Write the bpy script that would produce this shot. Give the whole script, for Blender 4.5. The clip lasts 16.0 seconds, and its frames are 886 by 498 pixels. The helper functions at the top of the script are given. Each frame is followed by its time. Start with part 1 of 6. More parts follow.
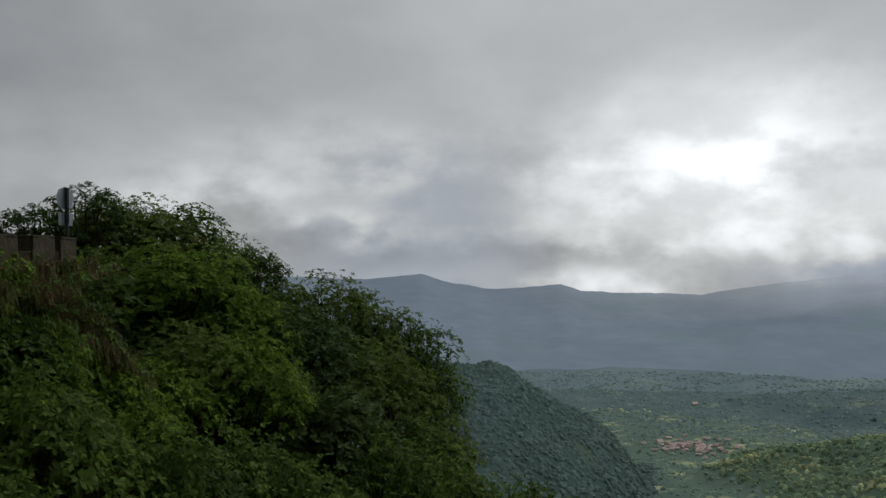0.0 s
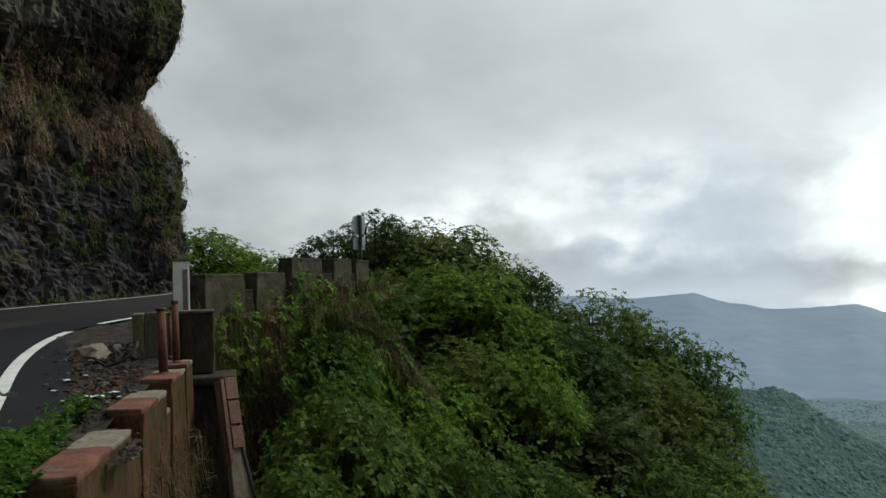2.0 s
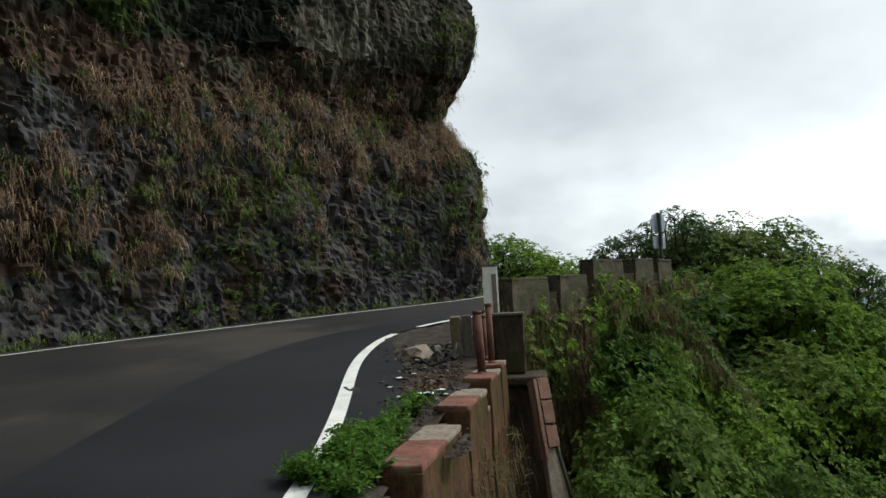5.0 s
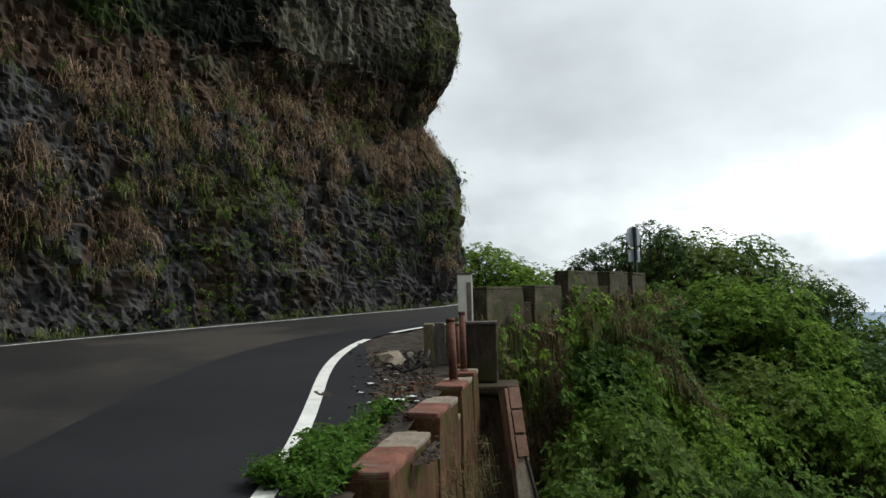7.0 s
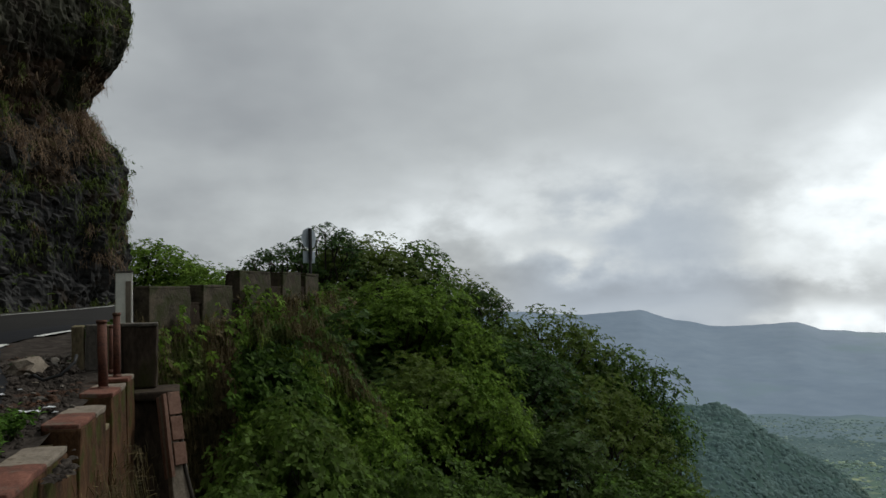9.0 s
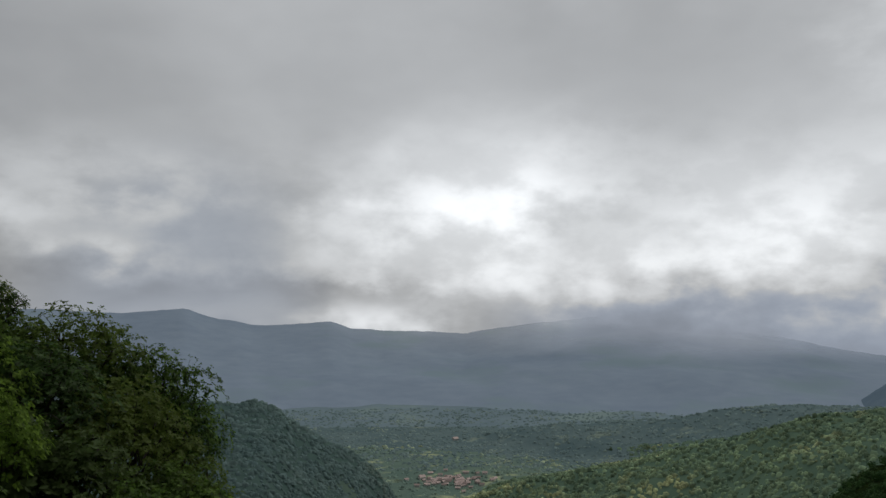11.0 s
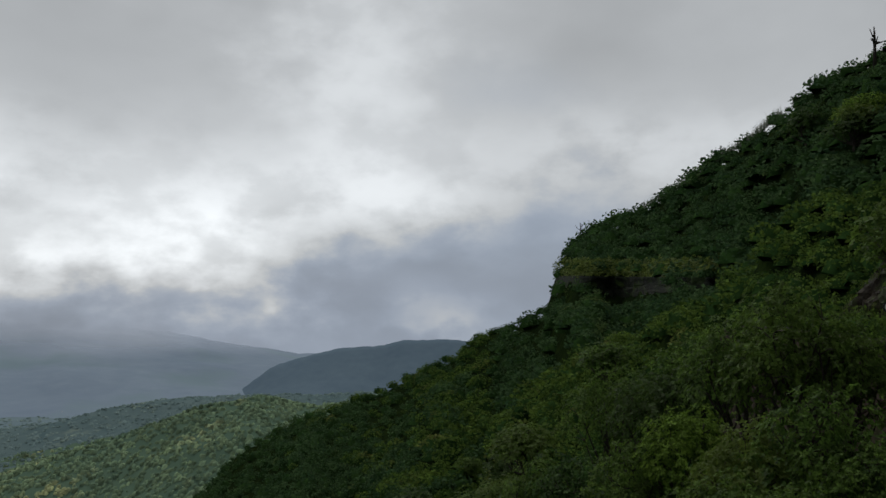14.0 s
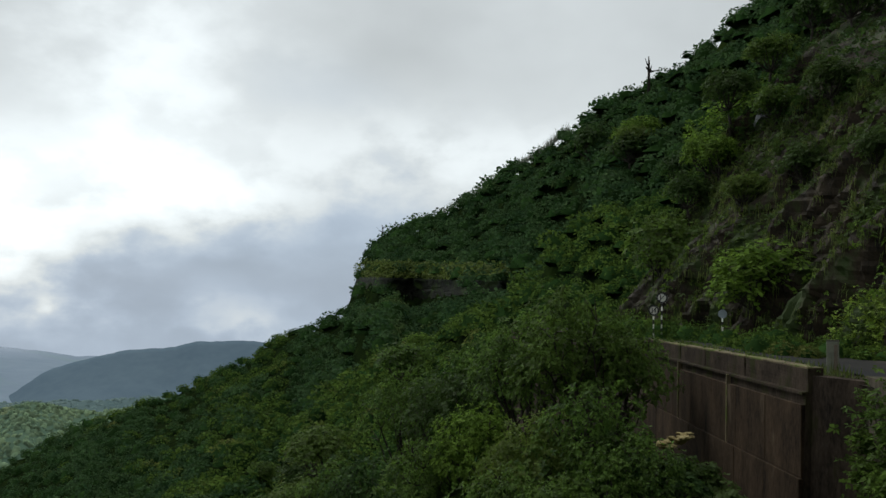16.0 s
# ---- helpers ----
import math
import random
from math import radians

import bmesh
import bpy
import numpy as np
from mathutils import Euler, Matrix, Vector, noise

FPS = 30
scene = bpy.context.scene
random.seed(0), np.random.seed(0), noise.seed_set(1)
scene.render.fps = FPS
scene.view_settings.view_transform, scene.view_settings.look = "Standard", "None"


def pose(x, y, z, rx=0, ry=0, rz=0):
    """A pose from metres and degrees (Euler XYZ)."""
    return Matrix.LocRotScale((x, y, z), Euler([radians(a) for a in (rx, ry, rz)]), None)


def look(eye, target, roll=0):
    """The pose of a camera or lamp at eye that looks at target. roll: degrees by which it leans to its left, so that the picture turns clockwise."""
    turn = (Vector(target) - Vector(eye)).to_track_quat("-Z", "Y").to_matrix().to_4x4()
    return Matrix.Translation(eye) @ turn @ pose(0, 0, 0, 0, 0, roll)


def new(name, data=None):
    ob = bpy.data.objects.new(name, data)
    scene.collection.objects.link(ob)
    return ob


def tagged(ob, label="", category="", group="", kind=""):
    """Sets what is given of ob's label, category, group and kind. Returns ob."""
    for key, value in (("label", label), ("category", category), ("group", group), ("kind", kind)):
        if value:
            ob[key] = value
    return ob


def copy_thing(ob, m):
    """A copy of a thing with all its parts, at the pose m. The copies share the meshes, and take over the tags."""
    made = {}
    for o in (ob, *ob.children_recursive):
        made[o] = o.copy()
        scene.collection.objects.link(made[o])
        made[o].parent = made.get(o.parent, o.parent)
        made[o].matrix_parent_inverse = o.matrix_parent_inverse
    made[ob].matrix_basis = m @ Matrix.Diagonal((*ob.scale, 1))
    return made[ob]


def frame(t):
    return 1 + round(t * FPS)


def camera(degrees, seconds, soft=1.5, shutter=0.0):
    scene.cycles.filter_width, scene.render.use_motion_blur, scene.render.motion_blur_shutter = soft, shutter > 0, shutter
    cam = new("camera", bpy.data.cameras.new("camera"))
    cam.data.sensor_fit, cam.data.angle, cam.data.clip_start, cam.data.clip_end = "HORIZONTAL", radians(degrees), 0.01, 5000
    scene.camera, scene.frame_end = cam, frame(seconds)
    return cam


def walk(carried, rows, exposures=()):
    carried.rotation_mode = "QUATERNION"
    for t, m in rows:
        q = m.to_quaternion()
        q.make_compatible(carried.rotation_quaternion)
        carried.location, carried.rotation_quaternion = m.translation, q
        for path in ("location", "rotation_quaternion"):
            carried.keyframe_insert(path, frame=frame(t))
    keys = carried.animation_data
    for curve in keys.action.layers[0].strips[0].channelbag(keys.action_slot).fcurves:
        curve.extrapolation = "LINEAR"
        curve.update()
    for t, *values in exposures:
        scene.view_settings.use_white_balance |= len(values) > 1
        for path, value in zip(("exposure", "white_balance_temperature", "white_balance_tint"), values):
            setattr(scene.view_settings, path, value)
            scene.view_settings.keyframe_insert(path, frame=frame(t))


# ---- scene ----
import collections

# camera: a standing person turns once from the valley to the cliff road and back to the far slope
EYE = 1.7
cam = camera(58.7, 16.0)
ROWS = [
    (0.0, -0.000, 0.500, 0.00, 0.64, -1.47),
    (0.5, -0.058, 0.497, 6.71, 1.67, -1.94),
    (1.0, -0.096, 0.491, 11.01, 2.23, -2.01),
    (1.5, -0.130, 0.483, 15.10, 2.42, -1.88),
    (2.0, -0.164, 0.472, 19.11, 2.61, -1.92),
    (2.5, -0.184, 0.465, 21.56, 2.65, -2.16),
    (3.0, -0.200, 0.458, 23.53, 2.71, -2.15),
    (3.5, -0.229, 0.445, 27.23, 2.86, -2.06),
    (4.0, -0.261, 0.426, 31.52, 3.09, -2.77),
    (4.5, -0.288, 0.409, 35.15, 3.35, -3.29),
    (4.7, -0.304, 0.397, 37.38, 3.49, -3.40),
    (5.7, -0.342, 0.365, 42.60, 3.95, -2.60),
    (6.8, -0.316, 0.387, 39.25, 4.20, -1.61),
    (7.0, -0.311, 0.392, 38.43, 4.14, -1.50),
    (7.5, -0.279, 0.430, 33.78, 4.00, -1.50),
    (8.0, -0.240, 0.475, 27.21, 3.88, -1.72),
    (8.2, -0.235, 0.480, 25.38, 3.82, -1.78),
    (9.3, -0.110, 0.490, 11.40, 3.45, -1.00),
    (10.3, 0.023, 0.499, -2.60, 3.13, -0.16),
    (10.5, 0.054, 0.497, -6.21, 3.12, -0.32),
    (11.0, 0.142, 0.479, -16.53, 3.11, -0.06),
    (11.5, 0.212, 0.453, -25.07, 3.04, 0.31),
    (12.0, 0.283, 0.412, -34.42, 2.88, 0.56),
    (12.5, 0.324, 0.380, -40.45, 2.92, 0.83),
    (13.0, 0.360, 0.347, -46.07, 3.02, 0.79),
    (13.5, 0.399, 0.302, -52.85, 3.19, 0.78),
    (14.0, 0.425, 0.263, -58.24, 3.26, 1.13),
    (14.5, 0.440, 0.237, -61.66, 3.39, 1.20),
    (15.0, 0.448, 0.222, -63.65, 3.36, 1.26),
    (15.5, 0.465, 0.185, -68.28, 3.52, 1.58),
    (16.0, 0.477, 0.150, -72.59, 3.69, 1.76),
]
walk(cam, [(t, pose(x, y, EYE, 90 + pitch, 0, yaw) @ pose(0, 0, 0, 0, 0, roll)) for t, x, y, yaw, pitch, roll in ROWS],
     [(0.0, -0.55, 6500, 9), (0.5, -0.52, 6500, 9), (1.0, -0.30, 6450, 8), (1.5, -0.06, 6400, 6), (2.0, 0.15, 6300, 4), (2.5, 0.30, 6250, 3), (3.0, 0.50, 6200, 3), (3.5, 0.68, 6200, 3), (4.5, 0.74, 6250, 4),
      (7.0, 0.70, 6300, 5), (7.5, 0.62, 6300, 5), (8.0, 0.37, 6300, 5), (10.3, -0.62, 6500, 9), (11.0, -0.66, 6480, 10), (12.0, -0.78, 6450, 11), (12.5, -0.78, 6450, 11), (13.5, -0.74, 6450, 10), (14.0, -0.58, 6420, 9), (14.5, -0.48, 6400, 8), (15.0, -0.28, 6380, 6), (15.5, -0.20, 6360, 6), (16.0, -0.05, 6350, 5)])


def tree_nodes(material):
    material.use_nodes = True
    material.node_tree.nodes.clear()
    return material.node_tree.nodes, material.node_tree.links


def direction(az, el):
    a, e = radians(az), radians(el)
    return Vector((-math.sin(a) * math.cos(e), math.cos(a) * math.cos(e), math.sin(e)))


# ---- sky: broken monsoon cloud over a Nishita sky, brightest where the sun stands behind it ----
SUN_AZ, SUN_EL = -42, 50
world = bpy.data.worlds.new("sky")
scene.world = world
N, L = tree_nodes(world)


def node(nodes, kind, **values):
    n = nodes.new(kind)
    for key, value in values.items():
        if key in n.inputs:
            n.inputs[key].default_value = value
    return n


def maths(op, a, b=None, c=None, clamp=False, nodes=None, links=None):
    m = (nodes or N).new("ShaderNodeMath")
    m.operation, m.use_clamp = op, clamp
    for k, v in enumerate((a, b, c)):
        if v is None:
            continue
        if isinstance(v, (int, float)):
            m.inputs[k].default_value = v
        else:
            (links or L).new(v, m.inputs[k])
    return m.outputs[0]


coord = N.new("ShaderNodeTexCoord")
sep = N.new("ShaderNodeSeparateXYZ")
L.new(coord.outputs["Generated"], sep.inputs[0])
flat = N.new("ShaderNodeVectorMath")
flat.operation = "MULTIPLY"
flat.inputs[1].default_value = (1.0, 1.0, 1.7)
L.new(coord.outputs["Generated"], flat.inputs[0])


def sky_noise(scale, detail, rough, warp=0.0):
    n = N.new("ShaderNodeTexNoise")
    n.inputs["Scale"].default_value, n.inputs["Detail"].default_value = scale, detail
    n.inputs["Roughness"].default_value, n.inputs["Distortion"].default_value = rough, warp
    L.new(flat.outputs[0], n.inputs["Vector"])
    return n.outputs["Fac"]


def glow(az, el, inner, outer):
    """1 within inner degrees of a direction, falling softly to 0 at outer degrees."""
    dot = N.new("ShaderNodeVectorMath")
    dot.operation = "DOT_PRODUCT"
    dot.inputs[1].default_value = direction(az, el)
    L.new(coord.outputs["Generated"], dot.inputs[0])
    r = N.new("ShaderNodeMapRange")
    r.interpolation_type = "SMOOTHSTEP"
    r.inputs["From Min"].default_value, r.inputs["From Max"].default_value = math.cos(radians(outer)), math.cos(radians(inner))
    L.new(dot.outputs["Value"], r.inputs["Value"])
    return r.outputs["Result"]


# the cloud deck seen in perspective: its structure closes up towards the horizon
deck = N.new("ShaderNodeVectorMath")
deck.operation = "SCALE"
L.new(coord.outputs["Generated"], deck.inputs[0])
L.new(maths("DIVIDE", 1.0, maths("ADD", maths("ABSOLUTE", sep.outputs["Z"]), 0.38)), deck.inputs["Scale"])
over = N.new("ShaderNodeTexNoise")
over.inputs["Scale"].default_value, over.inputs["Detail"].default_value, over.inputs["Roughness"].default_value = 1.5, 4, 0.5
L.new(deck.outputs[0], over.inputs["Vector"])
big, small, puff = over.outputs["Fac"], sky_noise(4.4, 4, 0.48, 0.0), sky_noise(11.0, 6, 0.52, 0.0)


def steps(v, lo, hi):
    r = N.new("ShaderNodeMapRange")
    r.interpolation_type = "SMOOTHSTEP"
    r.inputs["From Min"].default_value, r.inputs["From Max"].default_value = lo, hi
    L.new(v, r.inputs["Value"])
    return r.outputs["Result"]


def torn(v, amount, fine, fine_amount):
    """A coordinate in degrees, pulled about by the cloud's own swirls."""
    v = maths("ADD", v, maths("MULTIPLY", maths("SUBTRACT", amount[0], 0.5), amount[1]))
    return maths("ADD", v, maths("MULTIPLY", maths("SUBTRACT", fine, 0.5), fine_amount))


bearing = maths("MULTIPLY", maths("ARCTAN2", maths("MULTIPLY", sep.outputs["X"], -1.0), sep.outputs["Y"]), 57.2958)
height = maths("MULTIPLY", maths("ARCSINE", sep.outputs["Z"]), 57.2958)
swirl, curl = sky_noise(6.5, 5, 0.5, 0.0), sky_noise(17.0, 5, 0.5, 0.0)
bearing_t = torn(bearing, (swirl, 15.0), curl, 5.0)
height_t = torn(height, (small, 6.0), puff, 5.0)
bearing_s, height_s = torn(bearing, (swirl, 6.0), curl, 1.0), torn(height, (small, 3.0), puff, 1.6)


def bank(az, el, wide, tall, amount, soft=False):
    """A soft cloud bank or break at a bearing and height, in degrees, with torn edges or a veil's even ones."""
    x = maths("MULTIPLY", maths("SUBTRACT", bearing_s if soft else bearing_t, float(az)), 0.80 / wide)
    y = maths("MULTIPLY", maths("SUBTRACT", height_s if soft else height_t, float(el)), 0.80 / tall)
    d = maths("ADD", maths("MULTIPLY", x, x), maths("MULTIPLY", y, y))
    return maths("MULTIPLY", maths("EXPONENT", maths("MULTIPLY", d, -1.0)), float(amount))


# bright breaks where the sun stands behind thin cloud
BREAKS = [
    (-17.1, 6.2, 6.0, 3.6, 0.60),
    (-39.8, 4.8, 6.6, 3.8, 0.62),
    (-28.8, 1.6, 11.0, 1.7, 0.42),
    (-12.4, -1.9, 3.2, 1.0, 0.50),
    (-51.9, 15.9, 4.6, 8.0, 0.24),
    (-54.9, 8.0, 7.5, 2.6, 0.30),
    (-24.0, 8.4, 6.5, 2.8, 0.36),
    (16.8, 5.2, 4.0, 1.9, 0.26),
    (7.0, 8.0, 5.4, 2.2, 0.20),
    (9.5, 2.6, 3.0, 1.1, 0.24),
    (-73.4, 11.0, 9.0, 2.6, 0.22),
    (-59.6, -1.2, 3.0, 1.0, 0.14),
]
# darker cloud: shelves over the valley, the rain at its end, the deck overhead
SHELVES = [
    (-1.6, 5.3, 7.0, 2.3, 0.10),
    (-10.0, -0.2, 5.2, 0.8, 0.18),
    (2.0, 0.0, 7.0, 1.3, 0.15),
    (-25.3, 3.9, 2.6, 2.4, 0.14),
    (-30.2, 8.6, 3.6, 2.0, 0.14),
    (-27.7, 18.3, 12.0, 5.0, 0.12),
    (-72.0, 18.0, 9.0, 3.4, 0.04),
    (24.0, 17.0, 12.0, 6.0, 0.06),
]
RAIN = [
    (-58.0, 0.6, 12.0, 4.6, 0.22),
    (-48.5, 1.2, 4.0, 3.0, 0.10),
    (-31.0, -3.4, 15.0, 2.6, 0.30),
    (-46.1, -0.8, 0.45, 0.40, -0.22),
]
cloud = maths("ADD", maths("MULTIPLY", maths("SUBTRACT", big, 0.5), 0.42), maths("MULTIPLY", maths("SUBTRACT", small, 0.5), 0.20))
low = maths("SUBTRACT", 1.0, steps(sep.outputs["Z"], 0.05, 0.30))
cloud = maths("ADD", cloud, maths("MULTIPLY", maths("ADD", 0.25, low), maths("MULTIPLY", maths("SUBTRACT", puff, 0.5), 0.26)))
wet = maths("ADD", glow(-58, 0, 4, 20), maths("MULTIPLY", glow(-33, -3.5, 1, 15), 0.9), clamp=True)
lum = maths("ADD", 0.60, maths("MULTIPLY", cloud, maths("SUBTRACT", 1.0, maths("MULTIPLY", wet, 0.65))))
gleam = 0.0
for row in BREAKS:
    gleam = maths("ADD", bank(*row), gleam)
for row in SHELVES:
    lum = maths("SUBTRACT", lum, bank(*row))
for row in RAIN:
    lum = maths("SUBTRACT", lum, bank(*row, True))
lum = maths("ADD", lum, maths("MULTIPLY", gleam, maths("ADD", 0.80, maths("MULTIPLY", steps(puff, 0.36, 0.64), 0.85))))
lum = maths("ADD", lum, maths("MULTIPLY", glow(-62, 16, 0, 34), 0.05))
lum = maths("ADD", lum, maths("MULTIPLY", glow(-28, 13, 6, 46), 0.15))
lum = maths("SUBTRACT", lum, maths("MULTIPLY", glow(32, 12, 4, 34), 0.085))
shelf = maths("MULTIPLY", glow(-53, 0, 10, 27), maths("SUBTRACT", 1.0, steps(maths("ADD", sep.outputs["Z"], maths("MULTIPLY", maths("SUBTRACT", small, 0.5), 0.06)), -0.005, 0.085)))
lum = maths("SUBTRACT", lum, maths("MULTIPLY", maths("MAXIMUM", maths("SUBTRACT", lum, 0.95), 0.0), 0.25))
lum = maths("MAXIMUM", lum, 0.18)
tint = N.new("ShaderNodeMix")
tint.data_type = "RGBA"
tint.inputs["A"].default_value, tint.inputs["B"].default_value = (0.945, 0.975, 1.05, 1), (0.972, 1.0, 1.025, 1)
L.new(steps(lum, 0.22, 0.62), tint.inputs["Factor"])
clouds = N.new("ShaderNodeVectorMath")
clouds.operation = "SCALE"
rain = N.new("ShaderNodeMix")
rain.data_type = "RGBA"
rain.inputs["B"].default_value = (0.83, 0.945, 1.14, 1)
L.new(tint.outputs["Result"], rain.inputs["A"])
veil = maths("ADD", maths("MAXIMUM", shelf, wet), maths("MULTIPLY", maths("ADD", glow(-60, 0, 0, 18), glow(2, 0, 0, 12)), 0.6), clamp=True)
L.new(maths("MULTIPLY", veil, maths("SUBTRACT", 1.0, steps(lum, 0.55, 0.85))), rain.inputs["Factor"])
L.new(rain.outputs["Result"], clouds.inputs[0])
L.new(lum, clouds.inputs["Scale"])
sky = N.new("ShaderNodeTexSky")
sky.sky_type, sky.sun_disc, sky.sun_elevation, sky.sun_rotation = "NISHITA", False, radians(SUN_EL), radians(-SUN_AZ)
clear, cover = node(N, "ShaderNodeBackground", Strength=0.05), node(N, "ShaderNodeBackground", Strength=1.0)
L.new(sky.outputs[0], clear.inputs["Color"])
L.new(clouds.outputs[0], cover.inputs["Color"])
mixed, out = node(N, "ShaderNodeMixShader", Fac=0.94), N.new("ShaderNodeOutputWorld")
L.new(clear.outputs[0], mixed.inputs[1])
L.new(cover.outputs[0], mixed.inputs[2])
L.new(mixed.outputs[0], out.inputs["Surface"])

sun = new("sun", bpy.data.lights.new("sun", "SUN"))
sun.data.energy, sun.data.angle, sun.data.color = 1.7, radians(12), (1.0, 0.965, 0.91)
sun.matrix_world = look(direction(SUN_AZ, SUN_EL) * 100, (0, 0, 0))


# ---- materials ----
def surface(name, dark, light, scale=4.0, grain=40.0, rough=0.9, bump=0.3, spots=None, spot_scale=1.5, spot_at=0.58, stretch=(1, 1, 1), vary=0.0, leaf=0.0, gloss=0.3,
            island=False, tint=None):
    """Two scales of variation between two colours, patches of a third, grain relief; vary: by piece; leaf: light let through."""
    m = bpy.data.materials.new(name)
    n, l = tree_nodes(m)
    b, o = n.new("ShaderNodeBsdfPrincipled"), n.new("ShaderNodeOutputMaterial")
    b.inputs["Roughness"].default_value, b.inputs["Specular IOR Level"].default_value = rough, gloss
    co, mp = n.new("ShaderNodeTexCoord"), n.new("ShaderNodeMapping")
    mp.inputs["Scale"].default_value = stretch
    l.new(co.outputs["Object"], mp.inputs["Vector"])

    def tex(s, detail):
        t = n.new("ShaderNodeTexNoise")
        t.inputs["Scale"].default_value, t.inputs["Detail"].default_value, t.inputs["Roughness"].default_value = s, detail, 0.62
        l.new(mp.outputs[0], t.inputs["Vector"])
        return t.outputs["Fac"]

    def mix(fac, a, c):
        x = n.new("ShaderNodeMix")
        x.data_type = "RGBA"
        for v, key in ((fac, "Factor"), (a, "A"), (c, "B")):
            if isinstance(v, (int, float)):
                x.inputs[key].default_value = v
            elif isinstance(v, tuple):
                x.inputs[key].default_value = (*v, 1)
            else:
                l.new(v, x.inputs[key])
        return x.outputs["Result"]

    def band(v, lo, hi):
        r = n.new("ShaderNodeMapRange")
        r.inputs["From Min"].default_value, r.inputs["From Max"].default_value = lo, hi
        l.new(v, r.inputs["Value"])
        return r.outputs["Result"]

    coarse, fine = tex(scale, 5), tex(grain, 4)
    half = maths("ADD", maths("MULTIPLY", coarse, 0.62, nodes=n, links=l), maths("MULTIPLY", fine, 0.38, nodes=n, links=l), nodes=n, links=l)
    colour = mix(band(half, 0.36, 0.64), dark, light)
    if spots:
        colour = mix(band(tex(spot_scale, 6), spot_at, spot_at + 0.09), colour, spots)
    if vary:
        info = n.new("ShaderNodeNewGeometry").outputs["Random Per Island"] if island else n.new("ShaderNodeObjectInfo").outputs["Random"]
        hsv = n.new("ShaderNodeHueSaturation")
        l.new(band(info, 0.0, 1.0 / (2 * vary)), hsv.inputs["Value"])
        hsv.inputs["Hue"].default_value = 0.5
        shifted = maths("ADD", 1 - vary, maths("MULTIPLY", info, 2 * vary, nodes=n, links=l), nodes=n, links=l)
        l.new(shifted, hsv.inputs["Value"])
        l.new(colour, hsv.inputs["Color"])
        colour = hsv.outputs[0]
        if tint:
            other = n.new("ShaderNodeObjectInfo").outputs["Random"]
            colour = mix(maths("MULTIPLY", maths("POWER", other, 2.0, nodes=n, links=l), 0.8, nodes=n, links=l), colour, tint)
    l.new(colour, b.inputs["Base Color"])
    if bump:
        h = n.new("ShaderNodeBump")
        h.inputs["Strength"].default_value, h.inputs["Distance"].default_value = bump, 0.6 / grain
        l.new(half, h.inputs["Height"])
        l.new(h.outputs[0], b.inputs["Normal"])
    if leaf:
        tr, mx = n.new("ShaderNodeBsdfTranslucent"), n.new("ShaderNodeMixShader")
        l.new(colour, tr.inputs["Color"])
        mx.inputs[0].default_value = leaf
        l.new(b.outputs[0], mx.inputs[1])
        l.new(tr.outputs[0], mx.inputs[2])
        l.new(mx.outputs[0], o.inputs["Surface"])
    else:
        l.new(b.outputs[0], o.inputs["Surface"])
    return m


ASPHALT = surface("asphalt", (0.014, 0.0136, 0.0138), (0.031, 0.0292, 0.0275), 0.35, 90, 0.85, 0.35, (0.046, 0.040, 0.034), 0.16, 0.56, gloss=0.14)
SEAL = surface("fresh_asphalt", (0.0080, 0.0086, 0.0108), (0.0175, 0.018, 0.021), 0.4, 90, 0.8, 0.35, gloss=0.16)
LINE = surface("road_paint", (0.50, 0.50, 0.47), (0.74, 0.74, 0.70), 3, 50, 0.7, 0.2, (0.22, 0.21, 0.20), 6, 0.60)
RUBBLE = surface("rubble", (0.014, 0.012, 0.010), (0.078, 0.065, 0.056), 5, 34, 1.0, 1.0, (0.100, 0.050, 0.030), 0.8, 0.60, gloss=0.05)
ROCK = surface("basalt", (0.004, 0.0045, 0.0055), (0.080, 0.077, 0.074), 4.5, 38, 0.80, 1.0, (0.046, 0.032, 0.021), 0.7, 0.52, stretch=(1, 1, 0.7), gloss=0.2)
ROCK_WET = surface("basalt_slope", (0.006, 0.0055, 0.004), (0.052, 0.038, 0.022), 0.9, 9, 0.8, 1.0, (0.030, 0.048, 0.012), 0.45, 0.50, stretch=(1, 1, 0.45), gloss=0.2)
DARKWALL = surface("stained_concrete", (0.013, 0.010, 0.008), (0.078, 0.058, 0.042), 1.4, 14, 0.95, 0.7, (0.034, 0.036, 0.013), 1.0, 0.53, stretch=(1, 1, 0.35), gloss=0.1)
# soil kept near black so that the gaps between crowns look shaded
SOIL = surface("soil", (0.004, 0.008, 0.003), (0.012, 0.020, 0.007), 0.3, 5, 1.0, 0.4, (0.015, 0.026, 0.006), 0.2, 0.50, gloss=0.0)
CONCRETE = surface("old_concrete", (0.045, 0.040, 0.035), (0.17, 0.15, 0.125), 1.6, 22, 0.92, 0.6, (0.035, 0.045, 0.018), 1.2, 0.54, stretch=(1, 1, 0.5))
MOSSY = surface("mossy_concrete", (0.056, 0.046, 0.028), (0.240, 0.190, 0.112), 2.0, 18, 0.95, 0.8, (0.105, 0.126, 0.030), 1.6, 0.50, stretch=(1, 1, 0.5))
RED = surface("red_oxide_paint", (0.062, 0.024, 0.017), (0.205, 0.084, 0.056), 4.5, 30, 0.92, 0.9, (0.120, 0.088, 0.064), 4.0, 0.54)
PALE = surface("worn_whitewash", (0.11, 0.090, 0.068), (0.30, 0.25, 0.195), 3.0, 30, 0.9, 0.7, (0.085, 0.060, 0.042), 3.0, 0.54)
